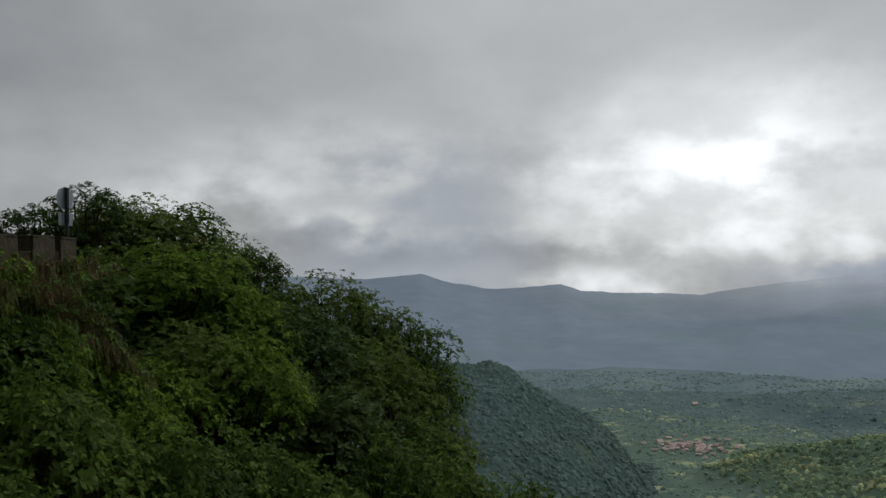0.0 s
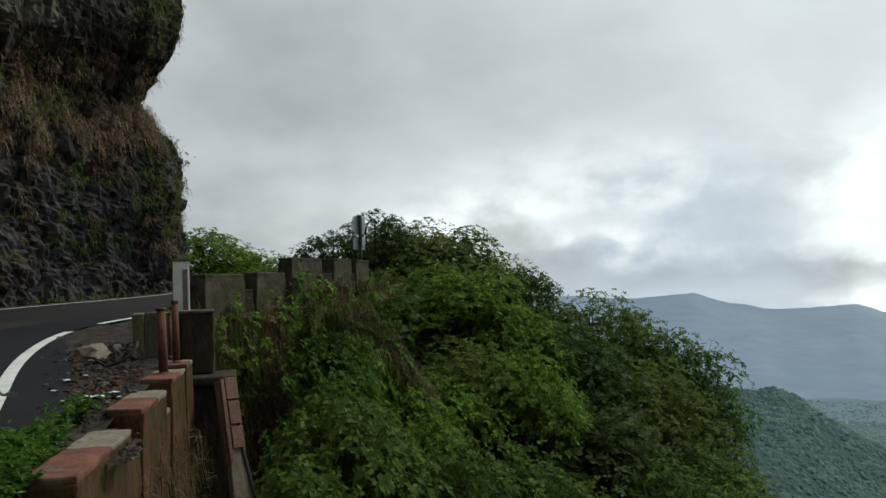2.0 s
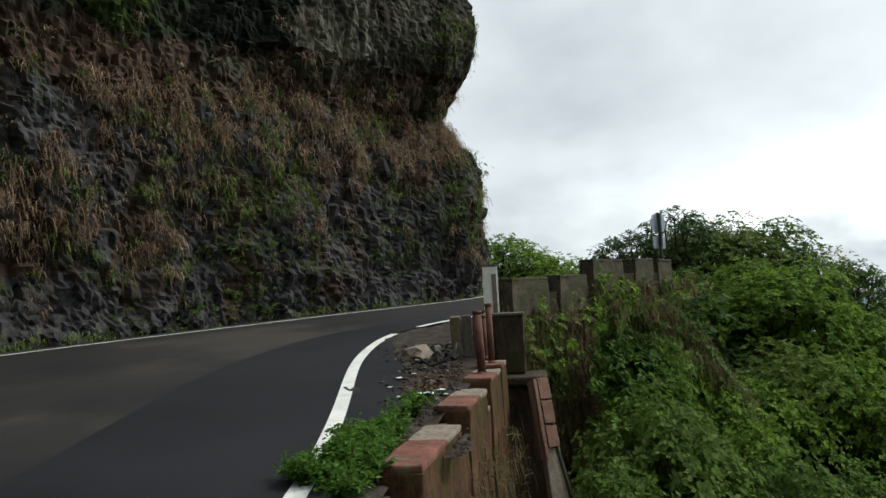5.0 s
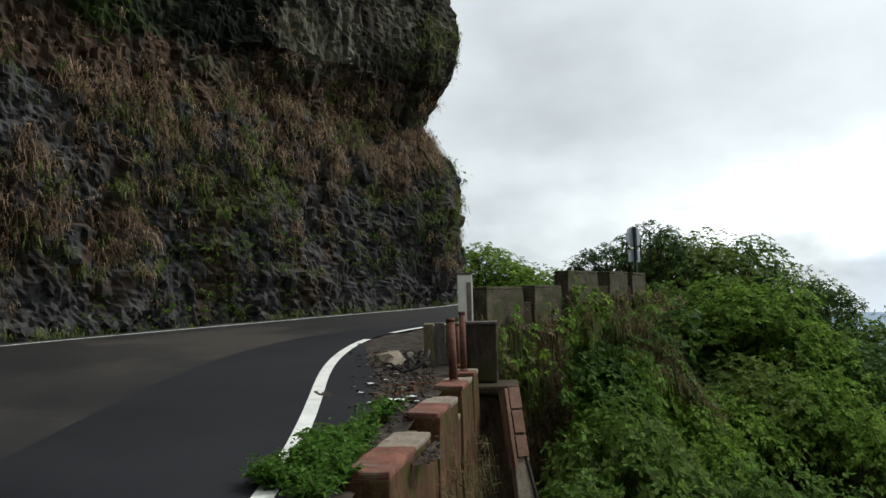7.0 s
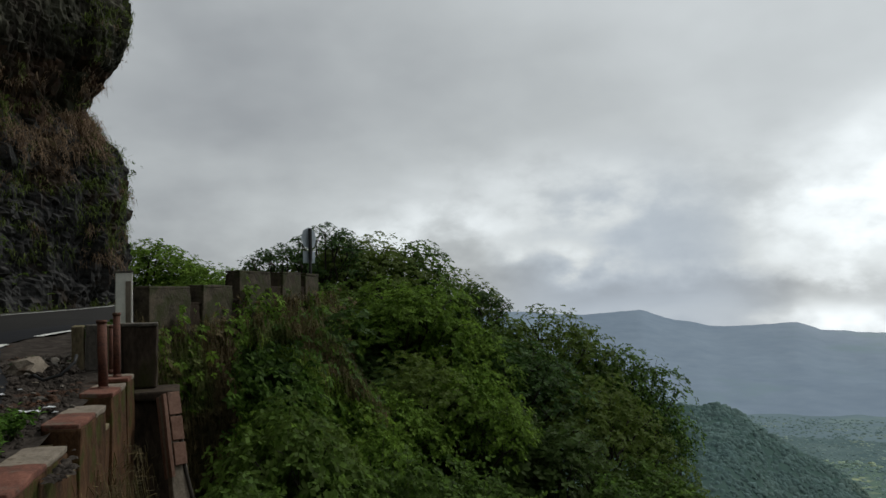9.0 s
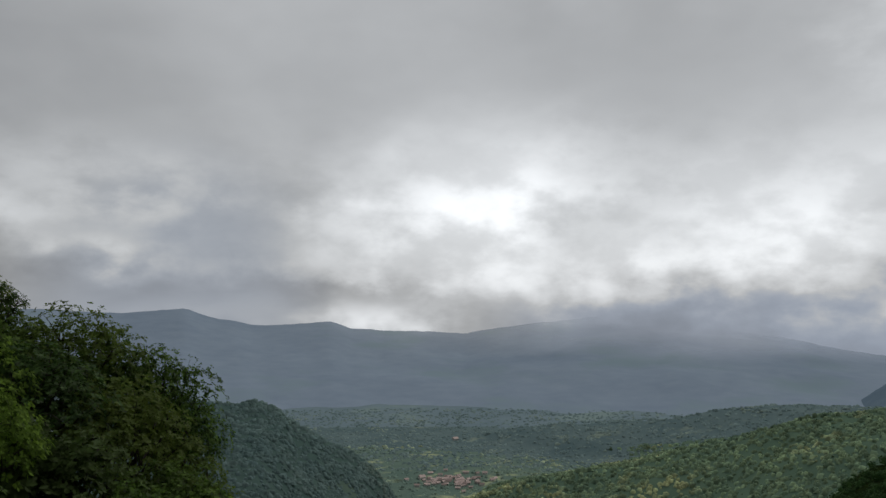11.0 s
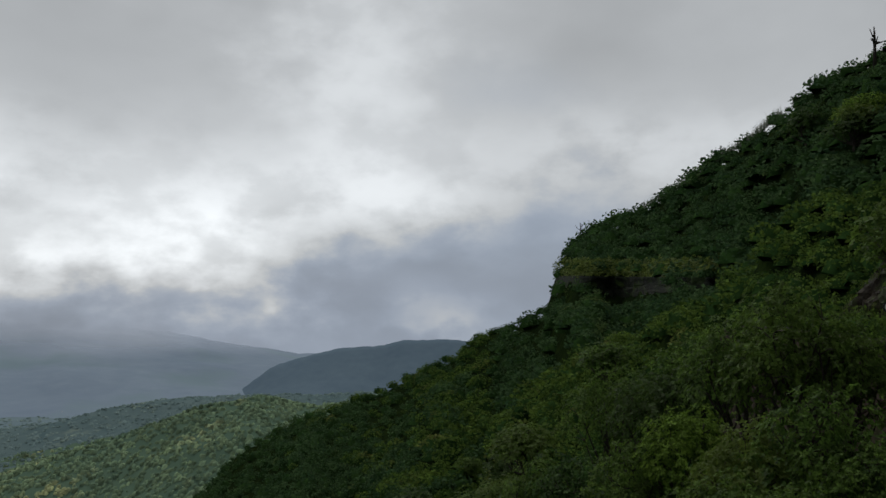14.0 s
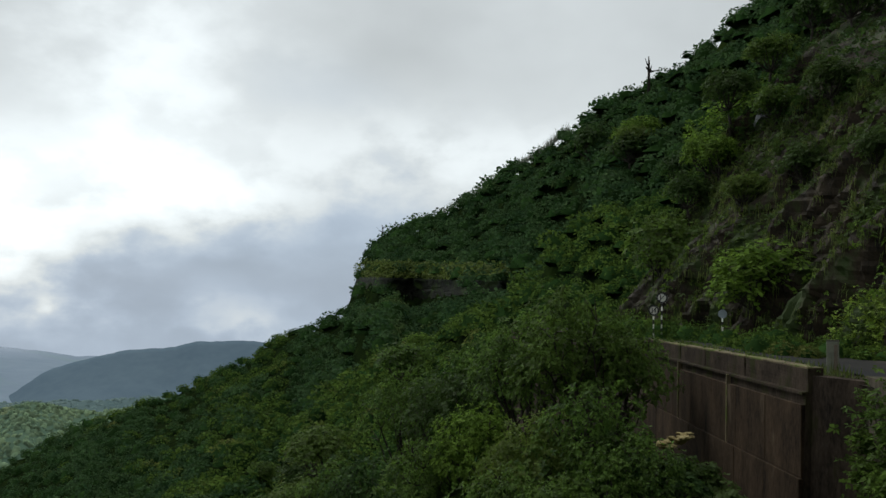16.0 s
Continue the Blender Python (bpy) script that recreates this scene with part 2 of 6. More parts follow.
WHITE = surface("post_paint", (0.62, 0.61, 0.54), (0.86, 0.84, 0.76), 3, 30, 0.75, 0.2, (0.42, 0.38, 0.31), 3, 0.63)
LICHEN = surface("greened_post_paint", (0.16, 0.17, 0.13), (0.30, 0.31, 0.24), 3, 30, 0.9, 0.3, (0.12, 0.14, 0.08), 3, 0.58)
# pale tone takes in the wet highlight as well as the grey rock
WETSTONE = surface("wet_pale_basalt", (0.055, 0.058, 0.062), (0.19, 0.195, 0.20), 1.4, 14, 0.4, 0.8, (0.05, 0.042, 0.034), 0.8, 0.57, stretch=(1, 1, 0.5), gloss=0.5)
RUST = surface("rusty_pipe", (0.05, 0.024, 0.018), (0.17, 0.07, 0.045), 5, 40, 0.8, 0.5, (0.035, 0.03, 0.03), 4, 0.58)
GREY_METAL = surface("grey_metal", (0.22, 0.26, 0.30), (0.34, 0.39, 0.43), 3, 40, 0.55, 0.1, gloss=0.5)
BLACK = surface("black_paint", (0.012, 0.012, 0.013), (0.03, 0.03, 0.03), 4, 40, 0.6, 0.1)
OCHRE = surface("ochre_stained_concrete", (0.022, 0.013, 0.008), (0.118, 0.062, 0.032), 2.4, 20, 0.95, 1.0, (0.050, 0.048, 0.013), 3.2, 0.55, stretch=(1, 1, 0.75), gloss=0.1)
BARK = surface("bark", (0.018, 0.015, 0.012), (0.060, 0.050, 0.040), 4, 30, 0.95, 0.8, stretch=(1, 1, 0.3))
LEAF = surface("leaf_green", (0.022, 0.055, 0.010), (0.119, 0.200, 0.037), 0.8, 4, 0.6, 0, vary=0.65, leaf=0.48, gloss=0.09, island=True, tint=(0.118, 0.156, 0.032))
LEAF_LIGHT = surface("leaf_light", (0.064, 0.120, 0.017), (0.165, 0.258, 0.038), 0.8, 4, 0.75, 0, vary=0.56, leaf=0.46, gloss=0.08, island=True)
LEAF_DARK = surface("leaf_dark", (0.018, 0.045, 0.012), (0.063, 0.117, 0.027), 0.7, 4, 0.6, 0, vary=0.6, leaf=0.42, gloss=0.09, island=True, tint=(0.074, 0.106, 0.027))
WEED_LEAF = surface("weed_leaf", (0.044, 0.100, 0.016), (0.125, 0.230, 0.038), 2.0, 8, 0.6, 0, vary=0.5, leaf=0.42, gloss=0.12, island=True)
# sky light through the twigs is put into this pale colour
BRUSH = surface("sky_pale_brush", (0.16, 0.17, 0.14), (0.34, 0.35, 0.30), 0.3, 3, 0.9, 0, vary=0.3, leaf=0.3, island=True, gloss=0.05)
GRASS = surface("green_grass", (0.062, 0.098, 0.018), (0.165, 0.205, 0.044), 0.6, 4, 0.8, 0, vary=0.45, leaf=0.3, island=True)
STRAW = surface("dry_grass", (0.110, 0.066, 0.040), (0.360, 0.262, 0.172), 0.9, 5, 0.9, 0, vary=0.55, leaf=0.3, island=True)
SCRUB = surface("slope_scrub", (0.024, 0.056, 0.012), (0.124, 0.190, 0.034), 0.14, 1.2, 0.8, 0, (0.150, 0.158, 0.046), 0.05, 0.58, vary=0.46, leaf=0.38, island=True, gloss=0.05)
# cores under the leaf sprays: shade inside the crowns, put into dark green
CROWN_CORE = surface("slope_crown_core", (0.010, 0.026, 0.008), (0.028, 0.058, 0.015), 0.03, 0.9, 1.0, 0, vary=0.3, island=True, gloss=0.0)
# valley and spur woods: haze of the distance is mixed into the base colours
FAR_WOOD = surface("hazed_valley_wood", (0.116, 0.178, 0.158), (0.196, 0.268, 0.210), 0.006, 0.05, 1.0, 0, (0.310, 0.366, 0.235), 0.0055, 0.54, vary=0.34, island=True, gloss=0.0)
MID_WOOD = surface("hazed_spur_wood", (0.076, 0.120, 0.118), (0.126, 0.178, 0.162), 0.006, 0.04, 1.0, 0, (0.148, 0.198, 0.158), 0.006, 0.56, vary=0.2, island=True, gloss=0.0)
# ground under the spur's crowns: darkened for their shade, blued for haze
FLOOR = surface("hazed_forest_floor", (0.052, 0.088, 0.080), (0.076, 0.118, 0.102), 0.01, 0.08, 1.0, 0, (0.084, 0.124, 0.096), 0.01, 0.58, gloss=0.0)
MOSS = surface("bright_moss", (0.105, 0.170, 0.020), (0.265, 0.370, 0.046), 0.8, 5, 0.7, 0, vary=0.35, leaf=0.3, island=True)
# ground between foothill crowns: haze and their shade put into the colour
GLADE = surface("foothill_glade", (0.070, 0.116, 0.082), (0.100, 0.152, 0.104), 0.006, 0.05, 1.0, 0, (0.28, 0.31, 0.18), 0.010, 0.64, gloss=0.0)
# darker, bluer copy of the slope scrub, coloured for shade and distance
SHADED_SCRUB = surface("shaded_slope_scrub", (0.018, 0.048, 0.022), (0.080, 0.136, 0.050), 0.14, 1.0, 0.85, 0, (0.100, 0.142, 0.046), 0.04, 0.60, vary=0.42, leaf=0.38, island=True, gloss=0.05)
# moss spots on basalt whose near-black tone has shade put into it
SHADED_BASALT = surface("shaded_mossy_basalt", (0.006, 0.007, 0.006), (0.028, 0.032, 0.020), 0.35, 2.5, 0.9, 1.0, (0.034, 0.052, 0.014), 0.16, 0.52, stretch=(1, 1, 2.0), gloss=0.12)
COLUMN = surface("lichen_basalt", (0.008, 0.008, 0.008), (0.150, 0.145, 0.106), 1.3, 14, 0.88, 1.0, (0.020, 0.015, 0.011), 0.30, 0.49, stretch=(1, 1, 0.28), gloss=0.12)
BANK = surface("rusty_soil", (0.020, 0.014, 0.010), (0.088, 0.053, 0.034), 1.6, 16, 0.95, 0.9, (0.040, 0.042, 0.024), 0.6, 0.53)
STAIN = surface("stained_parapet", (0.018, 0.015, 0.010), (0.095, 0.077, 0.052), 2.6, 16, 0.95, 0.9, (0.040, 0.042, 0.016), 1.9, 0.50)
DRYVINE = surface("dry_vine", (0.048, 0.036, 0.016), (0.165, 0.128, 0.058), 0.9, 5, 0.9, 0, (0.085, 0.105, 0.026), 0.7, 0.52, vary=0.5, leaf=0.25, island=True)
FORMED = surface("shuttered_concrete", (0.012, 0.0085, 0.006), (0.072, 0.048, 0.030), 1.5, 16, 0.95, 0.7, (0.098, 0.074, 0.050), 0.9, 0.60, stretch=(1, 1, 0.30), vary=0.12, gloss=0.1)
# haze and the sun patch on the foothills are put into this colour
LIT_WOOD = surface("sunlit_foothill_wood", (0.110, 0.172, 0.120), (0.240, 0.320, 0.180), 0.010, 0.08, 1.0, 0, (0.440, 0.475, 0.250), 0.009, 0.55, vary=0.46, island=True, leaf=0.2, gloss=0.0)
# fields, range and ridge: haze is put into their bluish base colours
FIELD = surface("hazed_valley_field", (0.090, 0.138, 0.118), (0.130, 0.184, 0.146), 0.006, 0.05, 1.0, 0, (0.300, 0.340, 0.205), 0.022, 0.55, gloss=0.0)
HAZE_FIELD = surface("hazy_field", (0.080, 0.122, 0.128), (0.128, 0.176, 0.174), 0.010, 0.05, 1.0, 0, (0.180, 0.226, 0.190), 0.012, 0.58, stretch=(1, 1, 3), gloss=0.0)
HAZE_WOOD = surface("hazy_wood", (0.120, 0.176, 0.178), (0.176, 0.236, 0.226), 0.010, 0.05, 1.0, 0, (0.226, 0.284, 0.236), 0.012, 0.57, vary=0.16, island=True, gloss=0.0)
HAZE_GROUND = surface("hazed_far_ground", (0.128, 0.178, 0.202), (0.164, 0.220, 0.242), 0.003, 0.02, 1.0, 0, (0.180, 0.240, 0.235), 0.004, 0.55, gloss=0.0)
RANGE = surface("hazed_range", (0.186, 0.236, 0.300), (0.236, 0.290, 0.352), 0.0022, 0.016, 1.0, 0, (0.200, 0.262, 0.300), 0.0016, 0.52, stretch=(1, 1, 2.2), gloss=0.0)
RANGE_NEAR = surface("hazed_ridge", (0.098, 0.140, 0.182), (0.128, 0.176, 0.216), 0.003, 0.03, 1.0, 0, gloss=0.0)


def fade_crest(material, az, wide, low, high):
    """Stands in for rain cloud: a crest fades softly to transparent, round one bearing and above a height in degrees.
    """
    n, l = material.node_tree.nodes, material.node_tree.links
    out = next(k for k in n if k.type == "OUTPUT_MATERIAL")
    was = out.inputs["Surface"].links[0].from_socket
    xyz, geo = n.new("ShaderNodeSeparateXYZ"), n.new("ShaderNodeNewGeometry")
    l.new(geo.outputs["Position"], xyz.inputs[0])

    def m(op, a, b=None, clamp=False):
        return maths(op, a, b, None, clamp, n, l)
    x, y, z = xyz.outputs
    bear = m("MULTIPLY", m("ARCTAN2", m("MULTIPLY", x, -1.0), y), 57.2958)
    far = m("SQRT", m("ADD", m("MULTIPLY", x, x), m("MULTIPLY", y, y)))
    el = m("MULTIPLY", m("DIVIDE", m("SUBTRACT", z, EYE), far), 57.2958)
    swirl = n.new("ShaderNodeTexNoise")
    swirl.inputs["Scale"].default_value, swirl.inputs["Detail"].default_value = 0.0022, 6
    l.new(geo.outputs["Position"], swirl.inputs["Vector"])
    d = m("DIVIDE", m("SUBTRACT", bear, float(az)), float(wide))
    side = m("EXPONENT", m("MULTIPLY", m("MULTIPLY", d, d), -1.0))
    rise = m("DIVIDE", m("SUBTRACT", m("ADD", el, m("MULTIPLY", m("SUBTRACT", swirl.outputs["Fac"], 0.5), 1.6)), float(low)), float(high - low), True)
    see_through, mix = n.new("ShaderNodeBsdfTransparent"), n.new("ShaderNodeMixShader")
    l.new(m("MULTIPLY", m("MULTIPLY", side, 1.35), rise, True), mix.inputs[0])
    l.new(was, mix.inputs[1])
    l.new(see_through.outputs[0], mix.inputs[2])
    l.new(mix.outputs[0], out.inputs["Surface"])


# the range's crest fades out where cloud would hide it
fade_crest(RANGE, -37, 16, -4.8, -2.2)
# roof tiles lightened and greyed, haze put into the colour
TILE = surface("clay_tile", (0.30, 0.235, 0.220), (0.48, 0.385, 0.350), 0.3, 3, 0.9, 0, vary=0.4, gloss=0.0)
LIME = surface("limewash", (0.36, 0.35, 0.33), (0.56, 0.54, 0.51), 0.4, 4, 0.9, 0, vary=0.35)
PAPER = surface("litter_white", (0.55, 0.56, 0.58), (0.75, 0.76, 0.78), 6, 40, 0.6, 0.2)
YELLOW = surface("yellow_litter", (0.17, 0.13, 0.05), (0.32, 0.26, 0.11), 3, 20, 0.8, 0.4)
PLANK = surface("reddish_board", (0.12, 0.062, 0.042), (0.27, 0.16, 0.12), 2, 24, 0.9, 0.4, (0.07, 0.05, 0.04), 2, 0.58)


# ---- building helpers ----
def mesh_of(name, verts, faces, materials, index=None, smooth=False):
    """A mesh from numpy arrays: faces are rows of 3 or of 4 corners."""
    me = bpy.data.meshes.new(name)
    verts, faces = np.asarray(verts, np.float32), np.asarray(faces, np.int32)
    k = faces.shape[1]
    me.vertices.add(len(verts))
    me.vertices.foreach_set("co", verts.ravel())
    me.loops.add(faces.size)
    me.loops.foreach_set("vertex_index", faces.ravel())
    me.polygons.add(len(faces))
    me.polygons.foreach_set("loop_start", np.arange(len(faces), dtype=np.int32) * k)
    for m in materials if isinstance(materials, (list, tuple)) else [materials]:
        me.materials.append(m)
    if index is not None:
        me.polygons.foreach_set("material_index", np.asarray(index, np.int32))
    me.polygons.foreach_set("use_smooth", np.full(len(faces), smooth))
    me.update(calc_edges=True)
    me.validate()
    return me


def part(name, bm, material, parent=None, label=""):
    """Links a bmesh as one mesh object, under a thing or a part."""
    me = bpy.data.meshes.new(name)
    bm.to_mesh(me)
    bm.free()
    me.materials.append(material)
    ob = new(name, me)
    ob.parent = parent
    return tagged(ob, label)


def thing(name, place, label, category, group="", kind="", turn=0.0):
    ob = new(name)
    ob.matrix_world = pose(*place, 0, 0, turn)
    return tagged(ob, label, category, group, kind)


def box(sx, sy, sz, at=(0, 0, 0), bevel=0.02, turn=0.0, worn=0.0, seed=0, cuts=0):
    """A bevelled box standing on at; worn: its faces and edges knocked about."""
    bm = bmesh.new()
    bmesh.ops.create_cube(bm, size=1)
    bmesh.ops.scale(bm, vec=(sx, sy, sz), verts=bm.verts)
    if cuts:
        bmesh.ops.subdivide_edges(bm, edges=bm.edges[:], cuts=cuts, use_grid_fill=True)
    if bevel:
        bmesh.ops.bevel(bm, geom=[e for e in bm.edges if len(e.link_faces) == 2 and e.calc_face_angle(0) > 0.5], offset=bevel, segments=2, profile=0.6, affect="EDGES")
    for v in bm.verts:
        if worn:
            v.co += worn * noise.noise_vector(v.co * 3.1 + Vector((seed * 7.3, 0, 0)))
    bmesh.ops.transform(bm, matrix=Matrix.Translation((at[0], at[1], at[2] + sz / 2)) @ pose(0, 0, 0, 0, 0, turn), verts=bm.verts)
    return bm


def tube(points, radii, sides=7, cap=True):
    """A tapered tube along points."""
    bm, rings = bmesh.new(), []
    points = [Vector(p) for p in points]
    for k, p in enumerate(points):
        d = (points[min(k + 1, len(points) - 1)] - points[max(k - 1, 0)]).normalized()
        u = d.cross(Vector((0.31, 0.95, 0.11))).normalized()
        w = d.cross(u)
        rings.append([bm.verts.new(p + radii[k] * (u * math.cos(6.2832 * j / sides) + w * math.sin(6.2832 * j / sides))) for j in range(sides)])
    for a, b in zip(rings, rings[1:]):
        for j in range(sides):
            bm.faces.new((a[j], a[(j + 1) % sides], b[(j + 1) % sides], b[j])).smooth = True
    if cap:
        bm.faces.new(rings[0][::-1]), bm.faces.new(rings[-1])
    return bm


def joined(*parts):
    out = bmesh.new()
    for bm in parts:
        me = bpy.data.meshes.new("joining")
        bm.to_mesh(me)
        bm.free()
        out.from_mesh(me)
        bpy.data.meshes.remove(me)
    return out


# ---- plan: outer edge of the road (parapet side) and its inner edge (foot of the cliff) ----
OUT = np.array([(-34, 31), (-17, 28.5), (-11.2, 24.5), (-9.2, 20.6), (-9.35, 12.8), (-7.75, 10.2), (-4.45, 4.45), (-2.9, 1.8), (-1.0, 1.6), (1.4, 1.4), (2.6, -1.2), (4.2, -3.9), (9.5, -5.3), (17.6, -4.5), (22.7, -4.1), (23.8, -3.3), (38.0, 1.0), (50, 7.0), (60, 13)])
INNER = np.array([(-34, 27), (-24, 27.0), (-19.8, 25.6), (-18.1, 24.1), (-17.6, 22.3), (-18.35, 20.0), (-18.9, 7.0), (-17.4, -1.5), (-11.5, -9.0), (-3.0, -13.0), (8.0, -13.6), (20, -11.0), (30, -9.2), (41, -5.4), (52, 0.2), (62, 6.5)])


def road_z(x, y):
    s = 0.0424 * (np.asarray(y) - np.asarray(x))
    return np.where(s > 0, s, 0.06 * s)


def along(line, p):
    """Distance of points p (n x 2) from a line of points, and the nearest points on it."""
    best, near = np.full(len(p), 1e9), np.zeros((len(p), 2))
    for a, b in zip(line[:-1], line[1:]):
        t = np.clip(((p - a) @ (b - a)) / ((b - a) @ (b - a)), 0, 1)
        q = a + t[:, None] * (b - a)
        d = np.hypot(*(p - q).T)
        near[d < best], best = q[d < best], np.minimum(best, d)
    return best, near


def inside(ring, p):
    hit = np.zeros(len(p), bool)
    for a, b in zip(ring, np.roll(ring, -1, 0)):
        cross = (a[1] > p[:, 1]) != (b[1] > p[:, 1])
        with np.errstate(divide="ignore", invalid="ignore"):
            xs = a[0] + (p[:, 1] - a[1]) * (b[0] - a[0]) / (b[1] - a[1])
        hit ^= cross & (p[:, 0] < xs)
    return hit


BEHIND = np.vstack([INNER, [(120, 0), (150, -60), (900, -900), (-900, -900), (-900, 27)]])
ROADRING = np.vstack([OUT, INNER[::-1]])

rng = np.random.default_rng(7)
WAVES = [(rng.normal(size=2), rng.uniform(0, 6.28)) for _ in range(40)]


def ripple(x, y, size, octaves=4):
    """Smooth waves of about that size, within -1 and 1."""
    out, amp, k = 0.0, 0.5, 0
    for o in range(octaves):
        for j in range(4):
            (w, ph) = WAVES[(4 * o + j) % 40]
            out = out + amp * 0.5 * np.sin((x * w[0] + y * w[1]) * 2.2 / size * 1.9**o + ph)
        amp *= 0.55
    return out


SPURS = [([-15, -13.5, -12.8, -11.4, -9.8, -7.1, -6.1, -5.0, -3.5, -1.3, 9], [-17, -15.0, -13.8, -12.1, -11.2, -9.7, -9.1, -8.1, -7.4, -7.4, -6.5], 1000, 0.30),
         ([-60, -49, -42, -33, -25, -18, -11], [-7, -7.3, -7.2, -8.5, -9.4, -10.5, -12], 1650, 0.16),
         ([-60, -54, -49.3, -45.3, -42, -36.6, -30, -21, -14], [-7, -7.3, -8.0, -7.3, -8.0, -9.9, -11.5, -13.6, -16], 1100, 0.22)]


def hill_crest(az):
    """Elevation of the far slope's skyline and its distance."""
    el = np.interp(-az, [28, 36, 41, 43.9, 47.7, 53.5, 59.4, 60.6, 63.5, 65.7, 66.1, 67.4, 69.1, 71.5, 74.8, 79.3, 82, 83.6, 86.4, 88.3, 89.8, 92.1, 93.9, 104], [-32, -20, -14.6, -11.2, -9.3, -7.1, -4.3, -2.9, -2.0, -0.8, 1.0, 3.5, 5.0, 5.9, 7.9, 10.8, 13.0, 14.5, 15.6, 16.5, 17.7, 19.1, 20.5, 30])
    far = np.interp(-az, [28, 41, 53, 60, 66, 70, 80, 88, 93, 104], [700, 640, 540, 460, 400, 350, 240, 175, 140, 90])
    return el, far


def near_crest(az):
    """The nearer ridge that stands before the far slope."""
    el = np.interp(-az, [62, 69.3, 72.6, 75.4, 77.6, 78.8, 80.8, 84.7, 87.6, 92.5, 104], [-9, -3.6, -2.3, -1.2, -0.2, 1.8, 4.7, 7.3, 8.4, 12.0, 20])
    return el, np.interp(-az, [62, 70, 80, 90, 104], [190, 150, 112, 92, 75])


def ground_z(x, y):
    x, y = np.atleast_1d(np.asarray(x, float)), np.atleast_1d(np.asarray(y, float))
    r, az = np.hypot(x, y) + 1e-6, np.degrees(np.arctan2(-x, y))
    lr = np.log(r)
    p = np.stack([x, y], 1)
    # the fall to the valley floor
    z = np.interp(lr, np.log([1, 6, 15, 40, 150, 500, 900, 3300, 4700]), [-3, -7, -16, -42, -125, -255, -300, -300, -800])
    z = z + np.clip((r - 700) / 400, 0, 1) * np.clip((1900 - r) / 300, 0, 1) * 10 * ripple(x, y, 420)
    # a wooded spur below on the left, low foothills ahead and on the right
    for azs, els, dist, fall in SPURS:
        c = dist * np.tan(np.radians(np.interp(az, azs, els))) + EYE
        z = np.where((az > azs[0]) & (az < azs[-1]), np.maximum(z, c - fall * np.abs(r - dist) * (1 + 0.35 * ripple(x, y, 330)) + 8 * ripple(x, y, 120)), z)
    # the far slope across the gully
    el, far = hill_crest(az)
    t = np.clip(lr - np.log(10), 0, None) / (np.log(far) - np.log(10))
    e = -46 + (el + 46) * np.clip(t, 0, 1) ** 0.82
    fold = np.clip(t, 0, 1) * np.clip(1 - t, 0, 1) * 4
    e = e + fold * (2.3 * np.sin(az * 0.62 + 2.2 * lr) + 1.2 * np.sin(az * 1.31 - 3.1 * lr + 1))
    terrace = np.exp(-((az + 71) / 5.0) ** 2)
    step = 1 / (1 + np.exp(-(e - 1.0) / 0.18))
    e = e + terrace * np.where(t < 1, 1.9 * (step - 0.5) * np.exp(-((e - 1.0) / 1.6) ** 2), 0)
    hill = np.where(t < 1, r * np.tan(np.radians(np.clip(e, -60, 60))), far * np.tan(np.radians(el)) - 0.75 * (r - far)) + EYE * 0
    el2, far2 = near_crest(az)
    t2 = np.clip(lr - np.log(10), 0, None) / (np.log(far2) - np.log(10))
    hill2 = np.where(t2 < 1, r * np.tan(np.radians(-46 + (el2 + 46) * np.clip(t2, 0, 1) ** 0.8)), far2 * np.tan(np.radians(el2)) - 0.6 * (r - far2)) + 1.2 * ripple(x, y, 14)
    hill = np.where(az < -62, np.maximum(hill, hill2), hill)
    z = np.where((az < -26) & (az > -150), np.maximum(z, hill), z)
    # the spur under the trees on the left
    crest = np.interp(az, [-9, -4, 0, 6, 12, 18, 24, 34, 60], [-40, -17, -12.5, -8.5, -6.0, -3.4, -1.2, -0.3, 0.5])
    spur = crest - 0.42 * np.clip(29 - r, 0, None) - 1.1 * np.clip(r - 38, 0, None) + 0.5 * ripple(x, y, 6)
    z = np.where((az > -30) & (az < 100) & (y > 0), np.maximum(z, spur), z)
    # walls and the road bench
    d, q = along(OUT, p)
    rz = road_z(q[:, 0], q[:, 1])
    z = np.where(d < 12, np.minimum(z, rz - 2.4 - 0.55 * d), z)
    z = np.where((d < 10) & (x < -7) & (y > 8), np.maximum(z, rz - 2.9 - 0.75 * d), z)
    on = inside(ROADRING, p)
    z = np.where(on, np.where(d < 0.5, rz - 3.0, road_z(x, y) - 0.12), z)
    back = inside(BEHIND, p) & ~on
    di, qi = along(INNER, p)
    foot = road_z(qi[:, 0], qi[:, 1])
    rock = foot + 1.15 * di - 3.0 * np.clip(di / 4, 0, 1) + 1.2 * ripple(x, y, 9) * np.clip(di / 4, 0, 1)
    rock = np.minimum(rock, np.maximum(r * np.tan(np.radians(np.clip(el - 0.6, 2, 40))), 3) + 0.1 * di)
    w = np.clip((x - 46) / 30, 0, 1)
    rock = (1 - w) * rock + w * np.maximum(hill, foot * 0 - 1)
    left = foot - 1.0 + np.interp(di, [0, 7.5, 11, 60, 900], [0, 0, 24, 40, 160])
    m = np.clip((x - 4) / 10, 0, 1)
    z = np.where(back, (1 - m) * left + m * rock, z)
    return z


# ---- ground: one sheet out to the horizon ----
AZ = np.radians(np.concatenate([np.arange(-116, 76, 0.5), np.arange(76, 244, 3.0)]))
